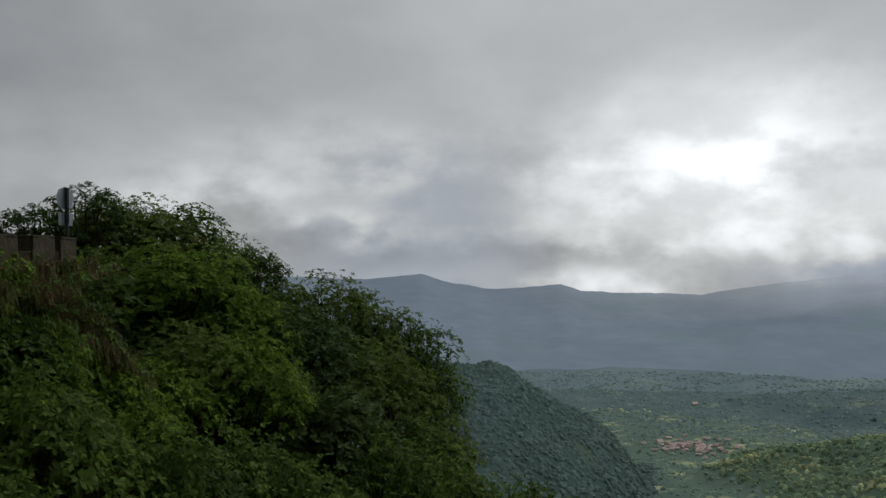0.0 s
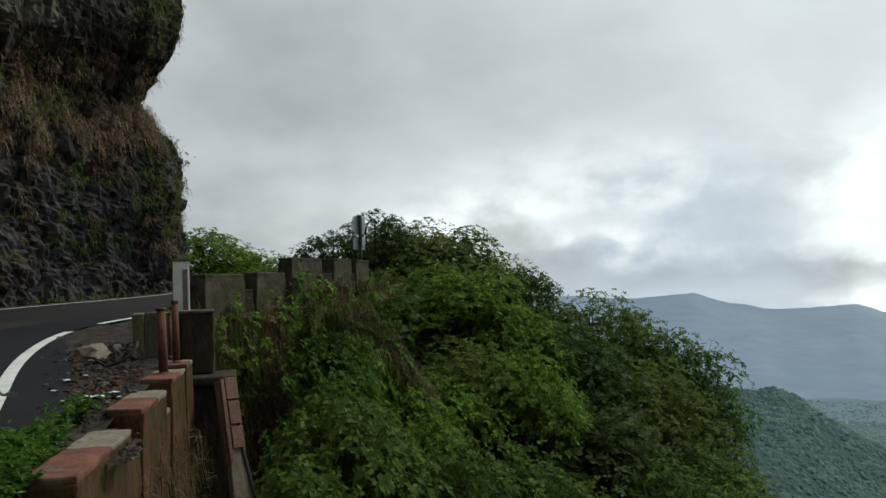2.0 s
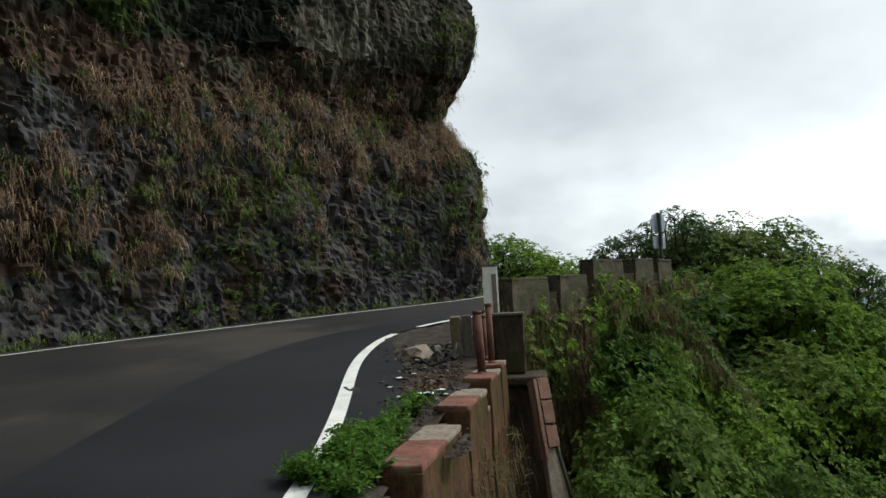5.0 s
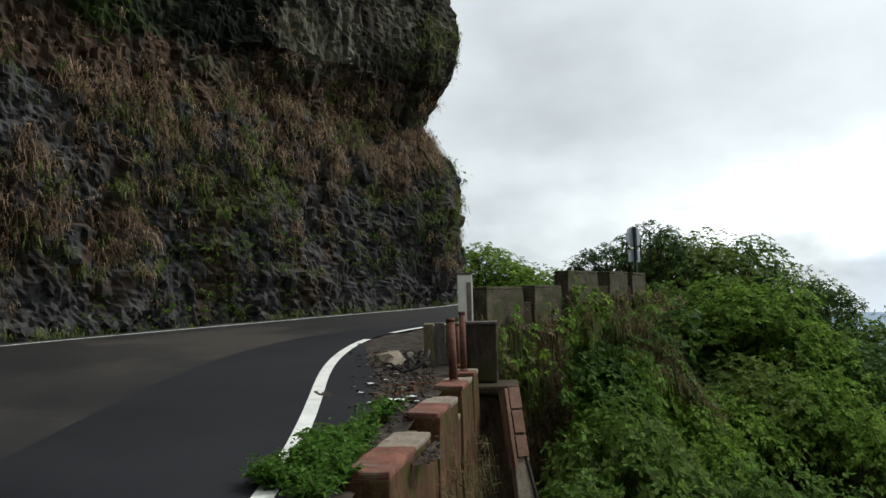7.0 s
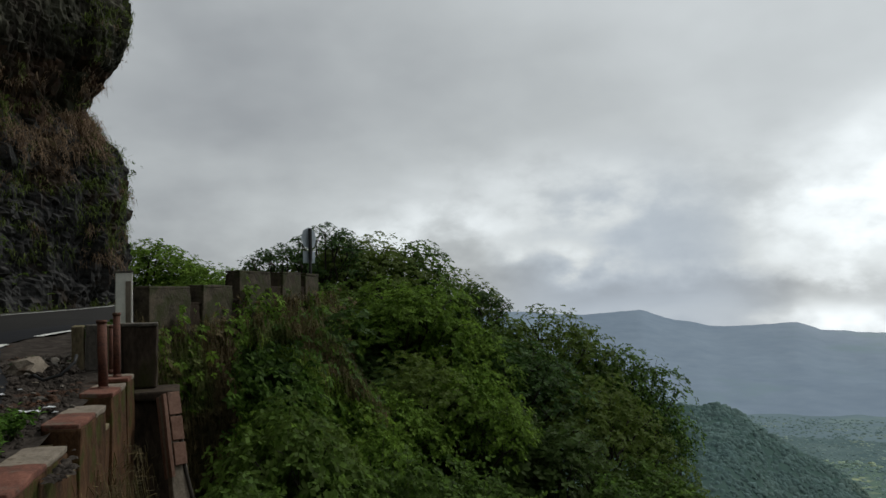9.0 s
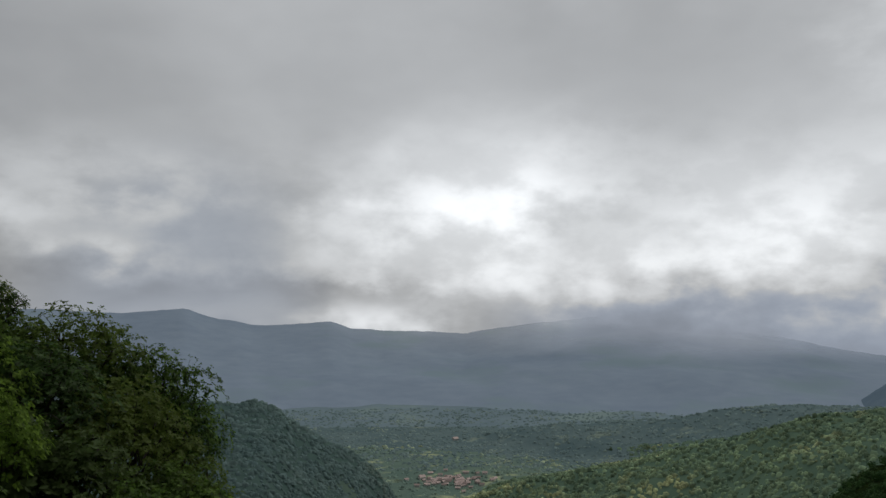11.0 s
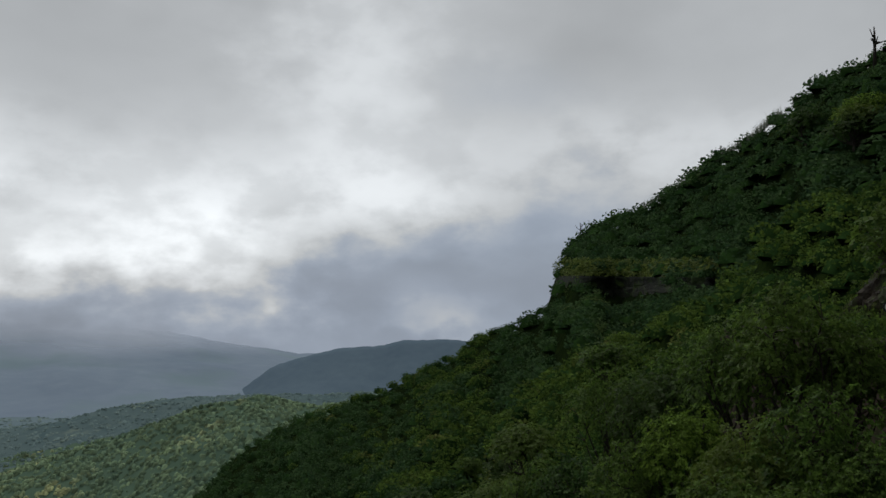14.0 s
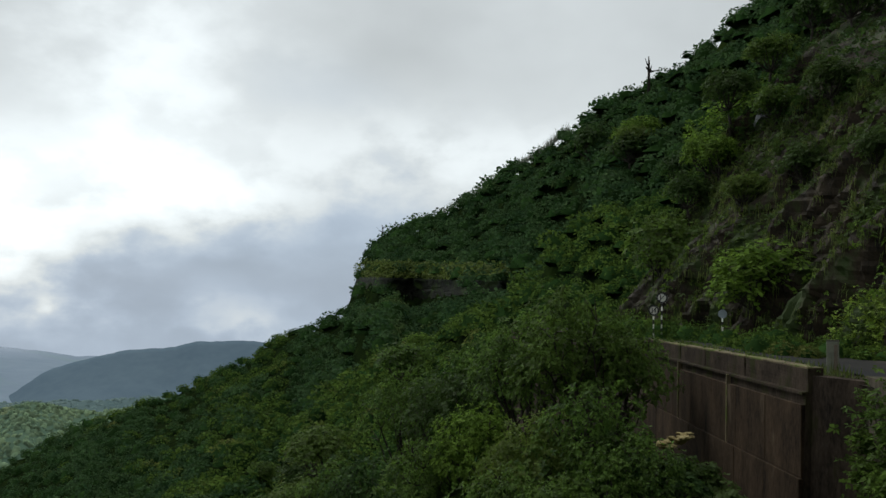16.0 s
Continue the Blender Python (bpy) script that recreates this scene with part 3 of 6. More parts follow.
RR = np.concatenate([np.geomspace(0.4, 5, 14)[:-1], np.geomspace(5, 60, 64)[:-1], np.geomspace(60, 640, 44)[:-1], np.geomspace(640, 1700, 58)[:-1], np.geomspace(1700, 4700, 20)])
gx, gy = -np.sin(AZ)[None] * RR[:, None], np.cos(AZ)[None] * RR[:, None]
gz = ground_z(gx.ravel(), gy.ravel())
na, nr = len(AZ), len(RR)
i, j = np.meshgrid(np.arange(nr - 1), np.arange(na), indexing="ij")
jn = (j + 1) % na
quads = np.stack([i * na + j, i * na + jn, (i + 1) * na + jn, (i + 1) * na + j], -1).reshape(-1, 4)[:, ::-1]
mid = np.stack([gx.ravel(), gy.ravel()], 1)[quads].mean(1)
rock = inside(BEHIND, mid) & (mid[:, 0] > 12) & (np.hypot(*mid.T) < 40)
far_mid, az_mid = np.hypot(*mid.T), np.degrees(np.arctan2(-mid[:, 0], mid[:, 1]))
# bluer ground materials, in steps with distance, carry the painted haze
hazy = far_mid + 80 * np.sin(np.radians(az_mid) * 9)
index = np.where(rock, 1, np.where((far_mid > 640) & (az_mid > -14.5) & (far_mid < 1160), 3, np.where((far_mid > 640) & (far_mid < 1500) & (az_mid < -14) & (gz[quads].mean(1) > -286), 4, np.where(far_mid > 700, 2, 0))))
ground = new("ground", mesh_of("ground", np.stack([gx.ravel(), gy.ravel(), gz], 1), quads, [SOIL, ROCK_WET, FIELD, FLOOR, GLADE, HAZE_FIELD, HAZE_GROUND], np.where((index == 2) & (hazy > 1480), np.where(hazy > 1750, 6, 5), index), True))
tagged(ground, "steep wooded mountain slope falling to a hazy green valley", "ground", kind="structure")


# ---- far mountains closing the valley ----
def mountain(name, label, crest, azs, near, far, foot, material, rough, seed, reach=1.0):
    a = np.arange(*azs, 0.35)
    k = np.linspace(0, 1, 26)
    el = crest(a)
    top = far * np.tan(np.radians(el)) + EYE
    A, K = np.meshgrid(np.radians(a), k * reach, indexing="ij")
    near = near + 150 * ripple(a * 40.0, a * 0, 300, 4)[:, None]
    R = near + (far - near) * np.clip(K / 0.85, 0, 1) + np.clip(K - 0.85, 0, 1) * 900
    rise = np.clip(K / 0.85, 0, 1) ** 1.3
    Z = foot + (top[:, None] - foot) * rise - np.clip(K - 0.85, 0, 1) * 600
    x, y = -np.sin(A) * R, np.cos(A) * R
    Z = Z + rough * (ripple(x + seed, y, 700, 5) + 0.3 * ripple(x, y + seed, 160, 3)) * np.clip(K * 3, 0, 1) * np.clip((0.85 - K) * 4, 0.08, 1)
    nn, m = len(a), len(k)
    ii, jj = np.meshgrid(np.arange(nn - 1), np.arange(m - 1), indexing="ij")
    f = np.stack([ii * m + jj, ii * m + jj + 1, (ii + 1) * m + jj + 1, (ii + 1) * m + jj], -1).reshape(-1, 4)
    ob = new(name, mesh_of(name, np.stack([x, y, Z], -1).reshape(-1, 3), f, material, None, True))
    return tagged(ob, label, "mountain", kind="structure")


def range_crest(a):
    return np.interp(-a, [-60, -20, -6, -1.5, 0, 3.1, 8.6, 9.8, 13.2, 18, 23, 28, 33, 37, 42.4, 48, 58, 80, 120],
                     [1, -0.6, -1.35, -1.1, -1.7, -2.35, -2.1, -2.6, -2.75, -2.95, -2.2, -1.75, -1.7, -2.5, -3.6, -4.4, -4.3, -2, 1]) + 0.09 * ripple(a * 3.0, a * 0, 6.0, 5)


mountain("mountain_range", "far flat-topped mountain range, haze put into its blue-grey colour", range_crest, (-118, 62), 1900, 3700, -312, RANGE, 20, 40, 0.85)
mountain("mountain_ridge", "wooded ridge at the valley's end, haze put into its darker blue", lambda a: np.interp(-a, [28, 38, 42, 44.5, 46.2, 47.7, 51, 53.5, 55.7, 58, 60, 66, 80], [-12, -10, -8.2, -6.6, -5.4, -4.7, -3.9, -3.7, -3.25, -3.15, -3.3, -3, -2]) + 0.10 * ripple(a * 3.0, a * 0, 3.0, 5), (-80, -28), 1900, 2500, -330, RANGE_NEAR, 14, 900)


# ---- road, shoulder and painted lines ----
def smooth_line(points, n, passes=45):
    p = np.array(points, float)
    s = np.concatenate([[0], np.cumsum(np.hypot(*np.diff(p, axis=0).T))])
    t = np.linspace(0, s[-1], n)
    q = np.stack([np.interp(t, s, p[:, 0]), np.interp(t, s, p[:, 1])], 1)
    for _ in range(passes):
        q[1:-1] = 0.25 * q[:-2] + 0.5 * q[1:-1] + 0.25 * q[2:]
    return q


def ribbon(name, left, right, lift, material, across=1, rough=0.0):
    w = np.linspace(0, 1, across + 1)
    p = left[:, None] * (1 - w)[None, :, None] + right[:, None] * w[None, :, None]
    z = road_z(p[..., 0], p[..., 1]) + lift + rough * ripple(p[..., 0], p[..., 1], 0.5, 5)
    n, m = len(left), across + 1
    ii, jj = np.meshgrid(np.arange(n - 1), np.arange(across), indexing="ij")
    f = np.stack([ii * m + jj, ii * m + jj + 1, (ii + 1) * m + jj + 1, (ii + 1) * m + jj], -1).reshape(-1, 4)
    me = mesh_of(name, np.concatenate([p, z[..., None]], -1).reshape(-1, 3), f, material, (jj.ravel() >= across * 0.76).astype(int) if isinstance(material, list) else None, True)
    if me.polygons[0].normal.z < 0:
        me.flip_normals()
    return new(name, me)


inner_edge = smooth_line(INNER, 320, 60)
LINE_PTS = [(-34, 27.6), (-20, 27.4), (-14.4, 24.2), (-12.9, 20), (-12.85, 15.2), (-12.62, 13.9), (-12.1, 12.45), (-10.85, 10.6), (-9.55, 9.0), (-8.3, 7.7), (-7.16, 6.55), (-5.85, 5.15), (-5.08, 4.3), (-4.5, 3.58), (-2.6, 0.9), (-0.9, -2.2), (4, -5.6), (10, -6.8), (18, -6.0), (24, -5.2), (39, -0.8), (50, 4.6), (60, 10.5)]
outer_line = smooth_line(LINE_PTS, 320, 14)
outer_edge = smooth_line(OUT, 320, 8)
tagged(ribbon("road", inner_edge, outer_line, 0.0, [ASPHALT, SEAL], 16), "smooth dark asphalt mountain road curving along a cliff", "road", kind="structure")
step = np.gradient(outer_line, axis=0)
side = np.stack([-step[:, 1], step[:, 0]], 1) / np.hypot(*step.T)[:, None]
tagged(ribbon("pavement", outer_line - side * 0.04, outer_edge, -0.03, RUBBLE, 22, 0.040), "stony dark earth shoulder between road and parapet", "shoulder", kind="structure")
# earth washed off the shoulder covers the line in the bend
worn = np.hypot(*(outer_line - np.array((-12.15, 13.2))).T)
bend = int(np.argmin(worn))
faded = int(np.argmax(outer_line[:, 0] > 16))
for run in (slice(0, bend - 1), slice(bend + 2, faded)):
    tagged(ribbon("road_line", (outer_line + side * 0.09)[run], (outer_line - side * 0.08)[run], 0.006, LINE), "worn white painted edge line on the outer side", "road line", kind="structure")
verge = np.interp(outer_line[:, 1], [-4, 0, 3.2, 4.5, 8.5, 11, 12.6], [0.3, 0.3, 0.35, 0.6, 0.75, 0.35, 0.02])[:, None] * np.where(outer_line[:, :1] > 3, 0.5, 1.0)
tagged(ribbon("road_edge", outer_line, outer_line + side * verge, 0.003, SEAL, 2), "dark asphalt edge outside the painted line", "road", kind="structure")
step2 = np.gradient(inner_edge, axis=0)
side2 = np.stack([-step2[:, 1], step2[:, 0]], 1) / np.hypot(*step2.T)[:, None]
sign_in = 1 if ((outer_line[110] - inner_edge[110]) @ side2[110]) > 0 else -1
kept = inner_edge[:, 0] < 4
tagged(ribbon("road_line", (inner_edge + sign_in * side2 * 0.55)[kept], (inner_edge + sign_in * side2 * 0.67)[kept], 0.006, LINE), "thin white painted edge line at the foot of the cliff", "road line", kind="structure")


# ---- the cliff over the road ----
def blocky(q, size, amp, crack=0.05):
    """Relief of split rock: flat blocks of about that size, each set in or out, with cracks between."""
    d, pts = noise.voronoi(q / size)
    tilt = noise.cell_vector(pts[0] * 5.3)
    return amp * (noise.cell(pts[0] * 5.3) + 0.9 * tilt.dot(q / size - pts[0])) - crack * max(0.0, 1 - (d[1] - d[0]) / 0.16)


def cliff(name, line, n, heights, knots, offsets, material, label, toward, passes, big, lift, reach=False):
    path = smooth_line(line, n, passes)
    t = np.gradient(path, axis=0)
    outw = np.stack([t[:, 1], -t[:, 0]], 1) / np.hypot(*t.T)[:, None]
    if (np.array(toward) - path[n // 2]) @ outw[n // 2] < 0:
        outw = -outw
    s = np.concatenate([[0], np.cumsum(np.hypot(*np.diff(path, axis=0).T))])
    prof = np.interp(heights, knots, offsets)
    verts = []
    for k, (p, o) in enumerate(zip(path, outw)):
        base = float(road_z(*p)) * lift
        for h, f in zip(heights, prof):
            q = Vector((s[k], 2.0, h * 0.75))
            over = 1.0 - (1.0 - np.interp(s[k], [9, 14], [1.0, 0.22])) * np.clip((h - 2.0) / 4.0, 0, 1) if reach else 1.0
            f2 = f * over + 0.6 * noise.noise(Vector((s[k] * 0.22, 3.7, h * 0.25)))
            if not reach:
                f2 += 1.5 * noise.noise(Vector((s[k] * 0.42 + h * 0.22, 9.1, h * 0.07))) + 0.6 * noise.noise(Vector((s[k] * 1.1 + h * 0.3, 4.1, h * 0.16)))
            if h < 17:
                f2 += 0.3 * noise.noise(q * 0.8) + blocky(Vector((q.x, q.y, h * (0.75 if h < 8.3 else 0.22))), 0.70 * big, 0.15 * big, 0.08) + blocky(q + 0.06 * noise.noise_vector(q * 2.3), 0.27 * big, 0.085 * big, 0.06) + 0.05 * noise.noise(q * 5) + 0.055 * noise.noise(q * 11)
            x, y = p + o * f2
            verts.append((x, y, base + h))
    m = len(heights)
    ii, jj = np.meshgrid(np.arange(n - 1), np.arange(m - 1), indexing="ij")
    f = np.stack([ii * m + jj, ii * m + jj + 1, (ii + 1) * m + jj + 1, (ii + 1) * m + jj], -1).reshape(-1, 4)
    layer = np.zeros(len(f), int)
    if isinstance(material, list):
        mid = np.array(verts)[f].mean(1)
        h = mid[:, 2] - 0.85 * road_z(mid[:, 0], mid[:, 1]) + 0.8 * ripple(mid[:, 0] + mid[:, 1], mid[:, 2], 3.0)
        # left of this bearing the upper face is painted darker, as in shade
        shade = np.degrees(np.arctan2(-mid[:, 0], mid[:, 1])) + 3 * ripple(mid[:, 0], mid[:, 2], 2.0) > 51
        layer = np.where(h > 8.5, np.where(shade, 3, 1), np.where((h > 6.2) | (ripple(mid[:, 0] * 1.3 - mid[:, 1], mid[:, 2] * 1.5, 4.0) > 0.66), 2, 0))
    me = mesh_of(name, verts, f, material, layer, False)
    tagged(new(name, me), label, "cliff", kind="structure")
    return np.array(verts).reshape(n, m, 3), outw


HEIGHTS = np.concatenate([np.arange(-0.4, 14.0, 0.11), np.arange(14.0, 27, 1.0)])
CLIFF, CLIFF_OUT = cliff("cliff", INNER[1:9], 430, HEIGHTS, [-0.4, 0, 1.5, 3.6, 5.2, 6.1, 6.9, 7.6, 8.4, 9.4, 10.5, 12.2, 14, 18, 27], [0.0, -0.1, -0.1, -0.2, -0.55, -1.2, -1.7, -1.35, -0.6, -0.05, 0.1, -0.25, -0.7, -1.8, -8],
                                   [ROCK, COLUMN, BANK, SHADED_BASALT], "dark overhanging basalt cliff with rusty soil and hanging grass", (-9, 12), 14, 1.0, 0.85, True)
ROCKS, _ = cliff("rock_slope", INNER[11:], 210, np.concatenate([np.arange(-0.6, 17.0, 0.22), np.arange(17.0, 34, 1.5)]), [-0.6, 0, 2, 5, 9, 14, 20, 34], [-0.2, -0.4, -1.3, -3.4, -6.0, -9.8, -14.5, -27],
                                  ROCK_WET, "dark wet basalt rock slope above the far road", (30, 0), 8, 1.35, 1.0)



# ---- parapet and retaining walls ----
def on_az(az, d, z):
    """A place by its bearing (degrees to the left of north) and distance from the standing point."""
    return Vector((-0.31 - math.sin(radians(az)) * d, 0.39 + math.cos(radians(az)) * d, z))


def parapet_block(a, b, thick, top, height, top_mat, side_mat, label, seed, group="parapet blocks along the road edge"):
    """A worn parapet block from a to b (plan points): body and painted coping."""
    a, b = Vector((a[0], a[1], 0)), Vector((b[0], b[1], 0))
    d = b - a
    turn = math.degrees(math.atan2(d.y, d.x))
    c = (a + b) / 2
    ob = thing("parapet_block", (c.x, c.y, top - height), label, "parapet", group, turn=turn)
    part("body", box(d.length, thick, height - 0.05, (0, 0, 0), 0.025, worn=0.028, seed=seed, cuts=6), side_mat, ob)
    n = 1 if top_mat is not PALE else 2
    if top_mat is RED:
        part("coping", box(d.length * 0.56, thick * 1.02, 0.06, (-d.length * 0.21, 0, height - 0.062), 0.018, worn=0.03, seed=seed + 1, cuts=2), RED, ob, "faded red painted coping")
        part("coping", box(d.length * 0.42, thick * 1.02, 0.06, (d.length * 0.285, 0, height - 0.062), 0.018, worn=0.03, seed=seed + 2, cuts=2), PALE, ob, "worn pale painted coping")
    else:
        part("coping", box(d.length * 0.99, thick * 1.03, 0.06, (0, 0, height - 0.062), 0.02, worn=0.014, seed=seed + 1, cuts=2), top_mat, ob)
    return ob


def near_row():
    """Four low blocks beside the shoulder, on a line that rises with the road."""
    a, b = on_az(44.4, 5.95, 0), on_az(36.95, 12.1, 0)
    u = (b - a).normalized()
    spans = [(5.95, 7.8, RED), (8.35, 9.75, RED), (10.2, 11.4, RED), (11.5, 12.15, RED)]
    total = (b - a).length
    for k, (d0, d1, m) in enumerate(spans):
        s0, s1 = (d0 - 5.95) / 6.2 * total, (d1 - 5.95) / 6.2 * total
        p, q = a + u * s0, a + u * s1
        parapet_block(p.xy, q.xy, 0.36, EYE - 1.55 + 0.05 * (d0 + d1) / 2, 2.6, m, OCHRE,
                      "low mossy concrete parapet block with faded red and white top", 11 + k)
    for k, (d0, d1) in enumerate([(7.8, 8.35), (9.75, 10.2)]):
        s0, s1 = (d0 - 5.95) / 6.2 * total, (d1 - 5.95) / 6.2 * total
        p, q = a + u * s0, a + u * s1
        parapet_block(p.xy, q.xy, 0.30, EYE - 1.55 + 0.05 * d0 - 0.30, 2.2, MOSSY, OCHRE, "sunken mossy gap between parapet blocks", 31 + k)
    return a, b, u


ROW_A, ROW_B, ROW_U = near_row()


def wall_strip(name, line, thick, top, depth, material, label, batter=0.0, seed=0):
    """A retaining wall under a line of plan points."""
    bm = bmesh.new()
    p = smooth_line(line, 60, 2)
    t = np.gradient(p, axis=0)
    o = np.stack([t[:, 1], -t[:, 0]], 1) / np.hypot(*t.T)[:, None]
    rows = []
    for (x, y), (ox, oy) in zip(p, o):
        z = top(x, y)
        ring = []
        for k, h in enumerate(np.linspace(0, depth, 14)):
            b = batter * h + 0.05 * noise.noise(Vector((x * 1.3, y * 1.3, h * 1.5 + seed)))
            ring.append(bm.verts.new((x - ox * b, y - oy * b, z - h)))
        ring.append(bm.verts.new((x + ox * thick, y + oy * thick, z - depth)))
        ring.append(bm.verts.new((x + ox * thick, y + oy * thick, z)))
        rows.append(ring)
    for a, b in zip(rows, rows[1:]):
        for k in range(len(a)):
            bm.faces.new((a[k], b[k], b[(k + 1) % len(a)], a[(k + 1) % len(a)]))
    bm.faces.new(rows[0]), bm.faces.new(rows[-1][::-1])
    bmesh.ops.recalc_face_normals(bm, faces=bm.faces)
    return tagged(part(name, bm, material), label, "wall", kind="structure")




def far_row():
    """Higher blocks beyond the white post, along the outer edge of the straight."""
    for k, (y0, y1, top, h) in enumerate([(13.0, 14.3, 2.06, 1.5), (14.75, 15.9, 2.10, 1.5), (16.2, 17.65, 2.44, 1.7), (18.3, 19.3, 2.46, 1.7), (19.6, 20.4, 2.45, 1.7)]):
        parapet_block((-9.43, y0), (-9.43, y1), 0.36, top, h, STAIN, STAIN, "weathered grey parapet block with stained face above vines", 41 + k)
    # fillers take the dark wall material so that the gaps look shaded
    for k, (y0, y1, top) in enumerate([(14.3, 14.75, 1.75), (15.9, 16.2, 1.8), (17.65, 18.3, 2.1), (19.3, 19.6, 2.1)]):
        parapet_block((-9.45, y0), (-9.45, y1), 0.28, top, 1.2, DARKWALL, DARKWALL, "sunken filler between parapet blocks, the gap's shade put into its dark colour", 61 + k)


far_row()


def bend_block():
    """The taller block group at the bend: upright slabs, a dark block, and the pier that carries it."""
    c = on_az(35.8, 12.75, 0.47)
    ob = thing("parapet_end_block", c, "tall dark mossy concrete block standing on a pier", "parapet", turn=35.8)
    part("body", box(0.49, 0.50, 0.93, (0, 0.1, 0), 0.03, worn=0.03, seed=3, cuts=4), DARKWALL, ob)
    part("coping", box(0.51, 0.52, 0.05, (0, 0.1, 0.92), 0.015, worn=0.012, seed=5, cuts=2), CONCRETE, ob)
    ob = thing("slab_group", on_az(38.4, 12.95, 0.5), "row of upright grooved concrete slabs at the bend", "parapet", turn=38.4)
    for k, x in enumerate((-0.27, -0.09, 0.09, 0.26)):
        part("slab", box(0.165, 0.34, 0.92 + 0.012 * (k % 2), (x, 0.02 * (k % 3), 0), 0.02, worn=0.016, seed=70 + k, cuts=3), CONCRETE if k % 2 else MOSSY, ob)
    p = on_az(35.2, 12.55, -5.2)
    ob = thing("pier", p, "dark mossy concrete pier below the bend block", "pier", turn=35.2)
    part("shaft", box(0.78, 0.95, 5.55, (0, 0.1, 0), 0.04, worn=0.05, seed=8, cuts=5), DARKWALL, ob)
    part("cap", box(0.86, 1.02, 0.12, (0, 0.1, 5.54), 0.03, worn=0.03, seed=9, cuts=3), DARKWALL, ob)
    # leaning slab with boards beside the pier
    top, low = on_az(33.95, 12.0, 0.42), on_az(32.0, 11.1, -2.9)
    d = (low - top).normalized()
    face = look((top + low) / 2, (top + low) / 2 + d)
    ob = thing("leaning_slab", (0, 0, 0), "cracked leaning concrete slab with reddish boards beside the pier", "slab")
    ob.matrix_world = face
    n = (low - top).length
    part("concrete", box(0.25, 0.16, n, (0, 0, -n / 2), 0.02, worn=0.03, seed=12, cuts=5), PALE, ob)
    for k, (z0, z1) in enumerate(((-0.02, 0.30), (0.33, 0.66), (0.69, 1.0))):
        part("board", box(0.17, 0.05, z1 - z0, (-0.03, 0.10, n / 2 - z1), 0.008, worn=0.012, seed=20 + k, cuts=1), PLANK, ob)
        part("board", box(0.17, 0.05, z1 - z0, (-0.03, -0.10, n / 2 - z1), 0.008, worn=0.012, seed=20 + k, cuts=1), PLANK, ob)
    part("batten", box(0.05, 0.09, 1.15, (0.105, 0.09, n / 2 - 1.15), 0.008, worn=0.012, seed=24, cuts=2), PLANK, ob)
    part("batten", box(0.05, 0.09, 1.15, (0.105, -0.09, n / 2 - 1.15), 0.008, worn=0.012, seed=25, cuts=2), PLANK, ob)
    st = tube([on_az(33.4, 11.9, 0.30), on_az(32.9, 11.7, -0.55), on_az(31.9, 11.5, -1.35), on_az(31.2, 11.3, -2.1)], [0.03, 0.035, 0.03, 0.02], 6)
    tagged(part("branch", st, BARK), "dry broken branch leaning beside the slab", "branch")


bend_block()


def pipe(az, d, z0, z1, r, lean, label, red=False):
    ob = thing("pipe_post", on_az(az, d, z0), label, "post", "rusty pipe posts in the parapet")
    part("shaft", tube([(0, 0, -0.02), (lean * 0.5, 0, (z1 - z0) * 0.5), (lean, 0, z1 - z0)], [r, r, r * 0.98], 14), RUST, ob)
    part("collar", tube([(lean, 0, z1 - z0 - 0.03), (lean, 0, z1 - z0 + 0.012)], [r * 1.12, r * 1.12], 14), RED if red else RUST, ob)
    part("foot", tube([(0, 0, -0.005), (0, 0, 0.05)], [r * 1.35, r * 1.15], 12), RUST, ob)


pipe(37.9, 10.75, 0.66, 1.52, 0.058, -0.03, "rusty brown pipe post standing on the parapet")
pipe(37.15, 11.75, 0.72, 1.60, 0.048, -0.01, "rusty pipe post with a faded red top", True)
pipe(37.55, 12.2, 0.76, 1.42, 0.03, 0.0, "thin rusty rod beside the parapet block")


def marker_post(place, turn, h, w, label, paint):
    ob = thing("marker_post", place, label, "post", "roadside marker posts", turn=turn)
    part("shaft", box(w, 0.13, h, (0, 0, -0.15), 0.012, worn=0.004, seed=2, cuts=1), paint, ob)
    part("cap", box(w * 1.09, 0.15, 0.035, (0, 0, h - 0.15), 0.008), CONCRETE, ob)
    part("panel", box(w * 0.30, 0.012, h * 0.86, (w * 0.24, -0.070, -0.1), 0.003), PALE, ob)


marker_post(on_az(36.9, 14.6, 1.02), 36.9, 1.40, 0.275, "white painted concrete marker post with dark cap", WHITE)
marker_post(Vector((25.2, -3.75, 0.02)), -98.7, 1.0, 0.32, "pale greenish marker post beside the far parapet", LICHEN)


# ---- retaining walls ----
wall_strip("wall_1", [(-34, 31), (-17, 28.5), (-11.2, 24.5), (-9.15, 20.6), (-9.3, 12.8), (-7.75, 10.2), (-4.45, 4.45), (-2.9, 1.8)], 0.5, lambda x, y: float(road_z(x, y)) - 0.11, 3.6, MOSSY, "mossy retaining wall under the road edge overgrown with vines", 0.06, 1)
wall_strip("wall_2", [(-2.9, 1.8), (-1.0, 1.6), (1.4, 1.4), (2.6, -1.2), (4.2, -3.9), (9.5, -5.3), (17.6, -4.5), (22.7, -4.1)], 0.45, lambda x, y: 0.12 if x > 9 else -0.11, 4.2, STAIN, "low mossy parapet wall overgrown with vines", 0.05, 2)
wall_strip("wall_4", [(22.4, -4.15), (22.9, -3.75), (23.3, -3.35), (23.9, -2.95)], 0.5, lambda x, y: -0.02, 6.0, DARKWALL, "dark concrete return wall where the two walls meet", 0.02, 5)
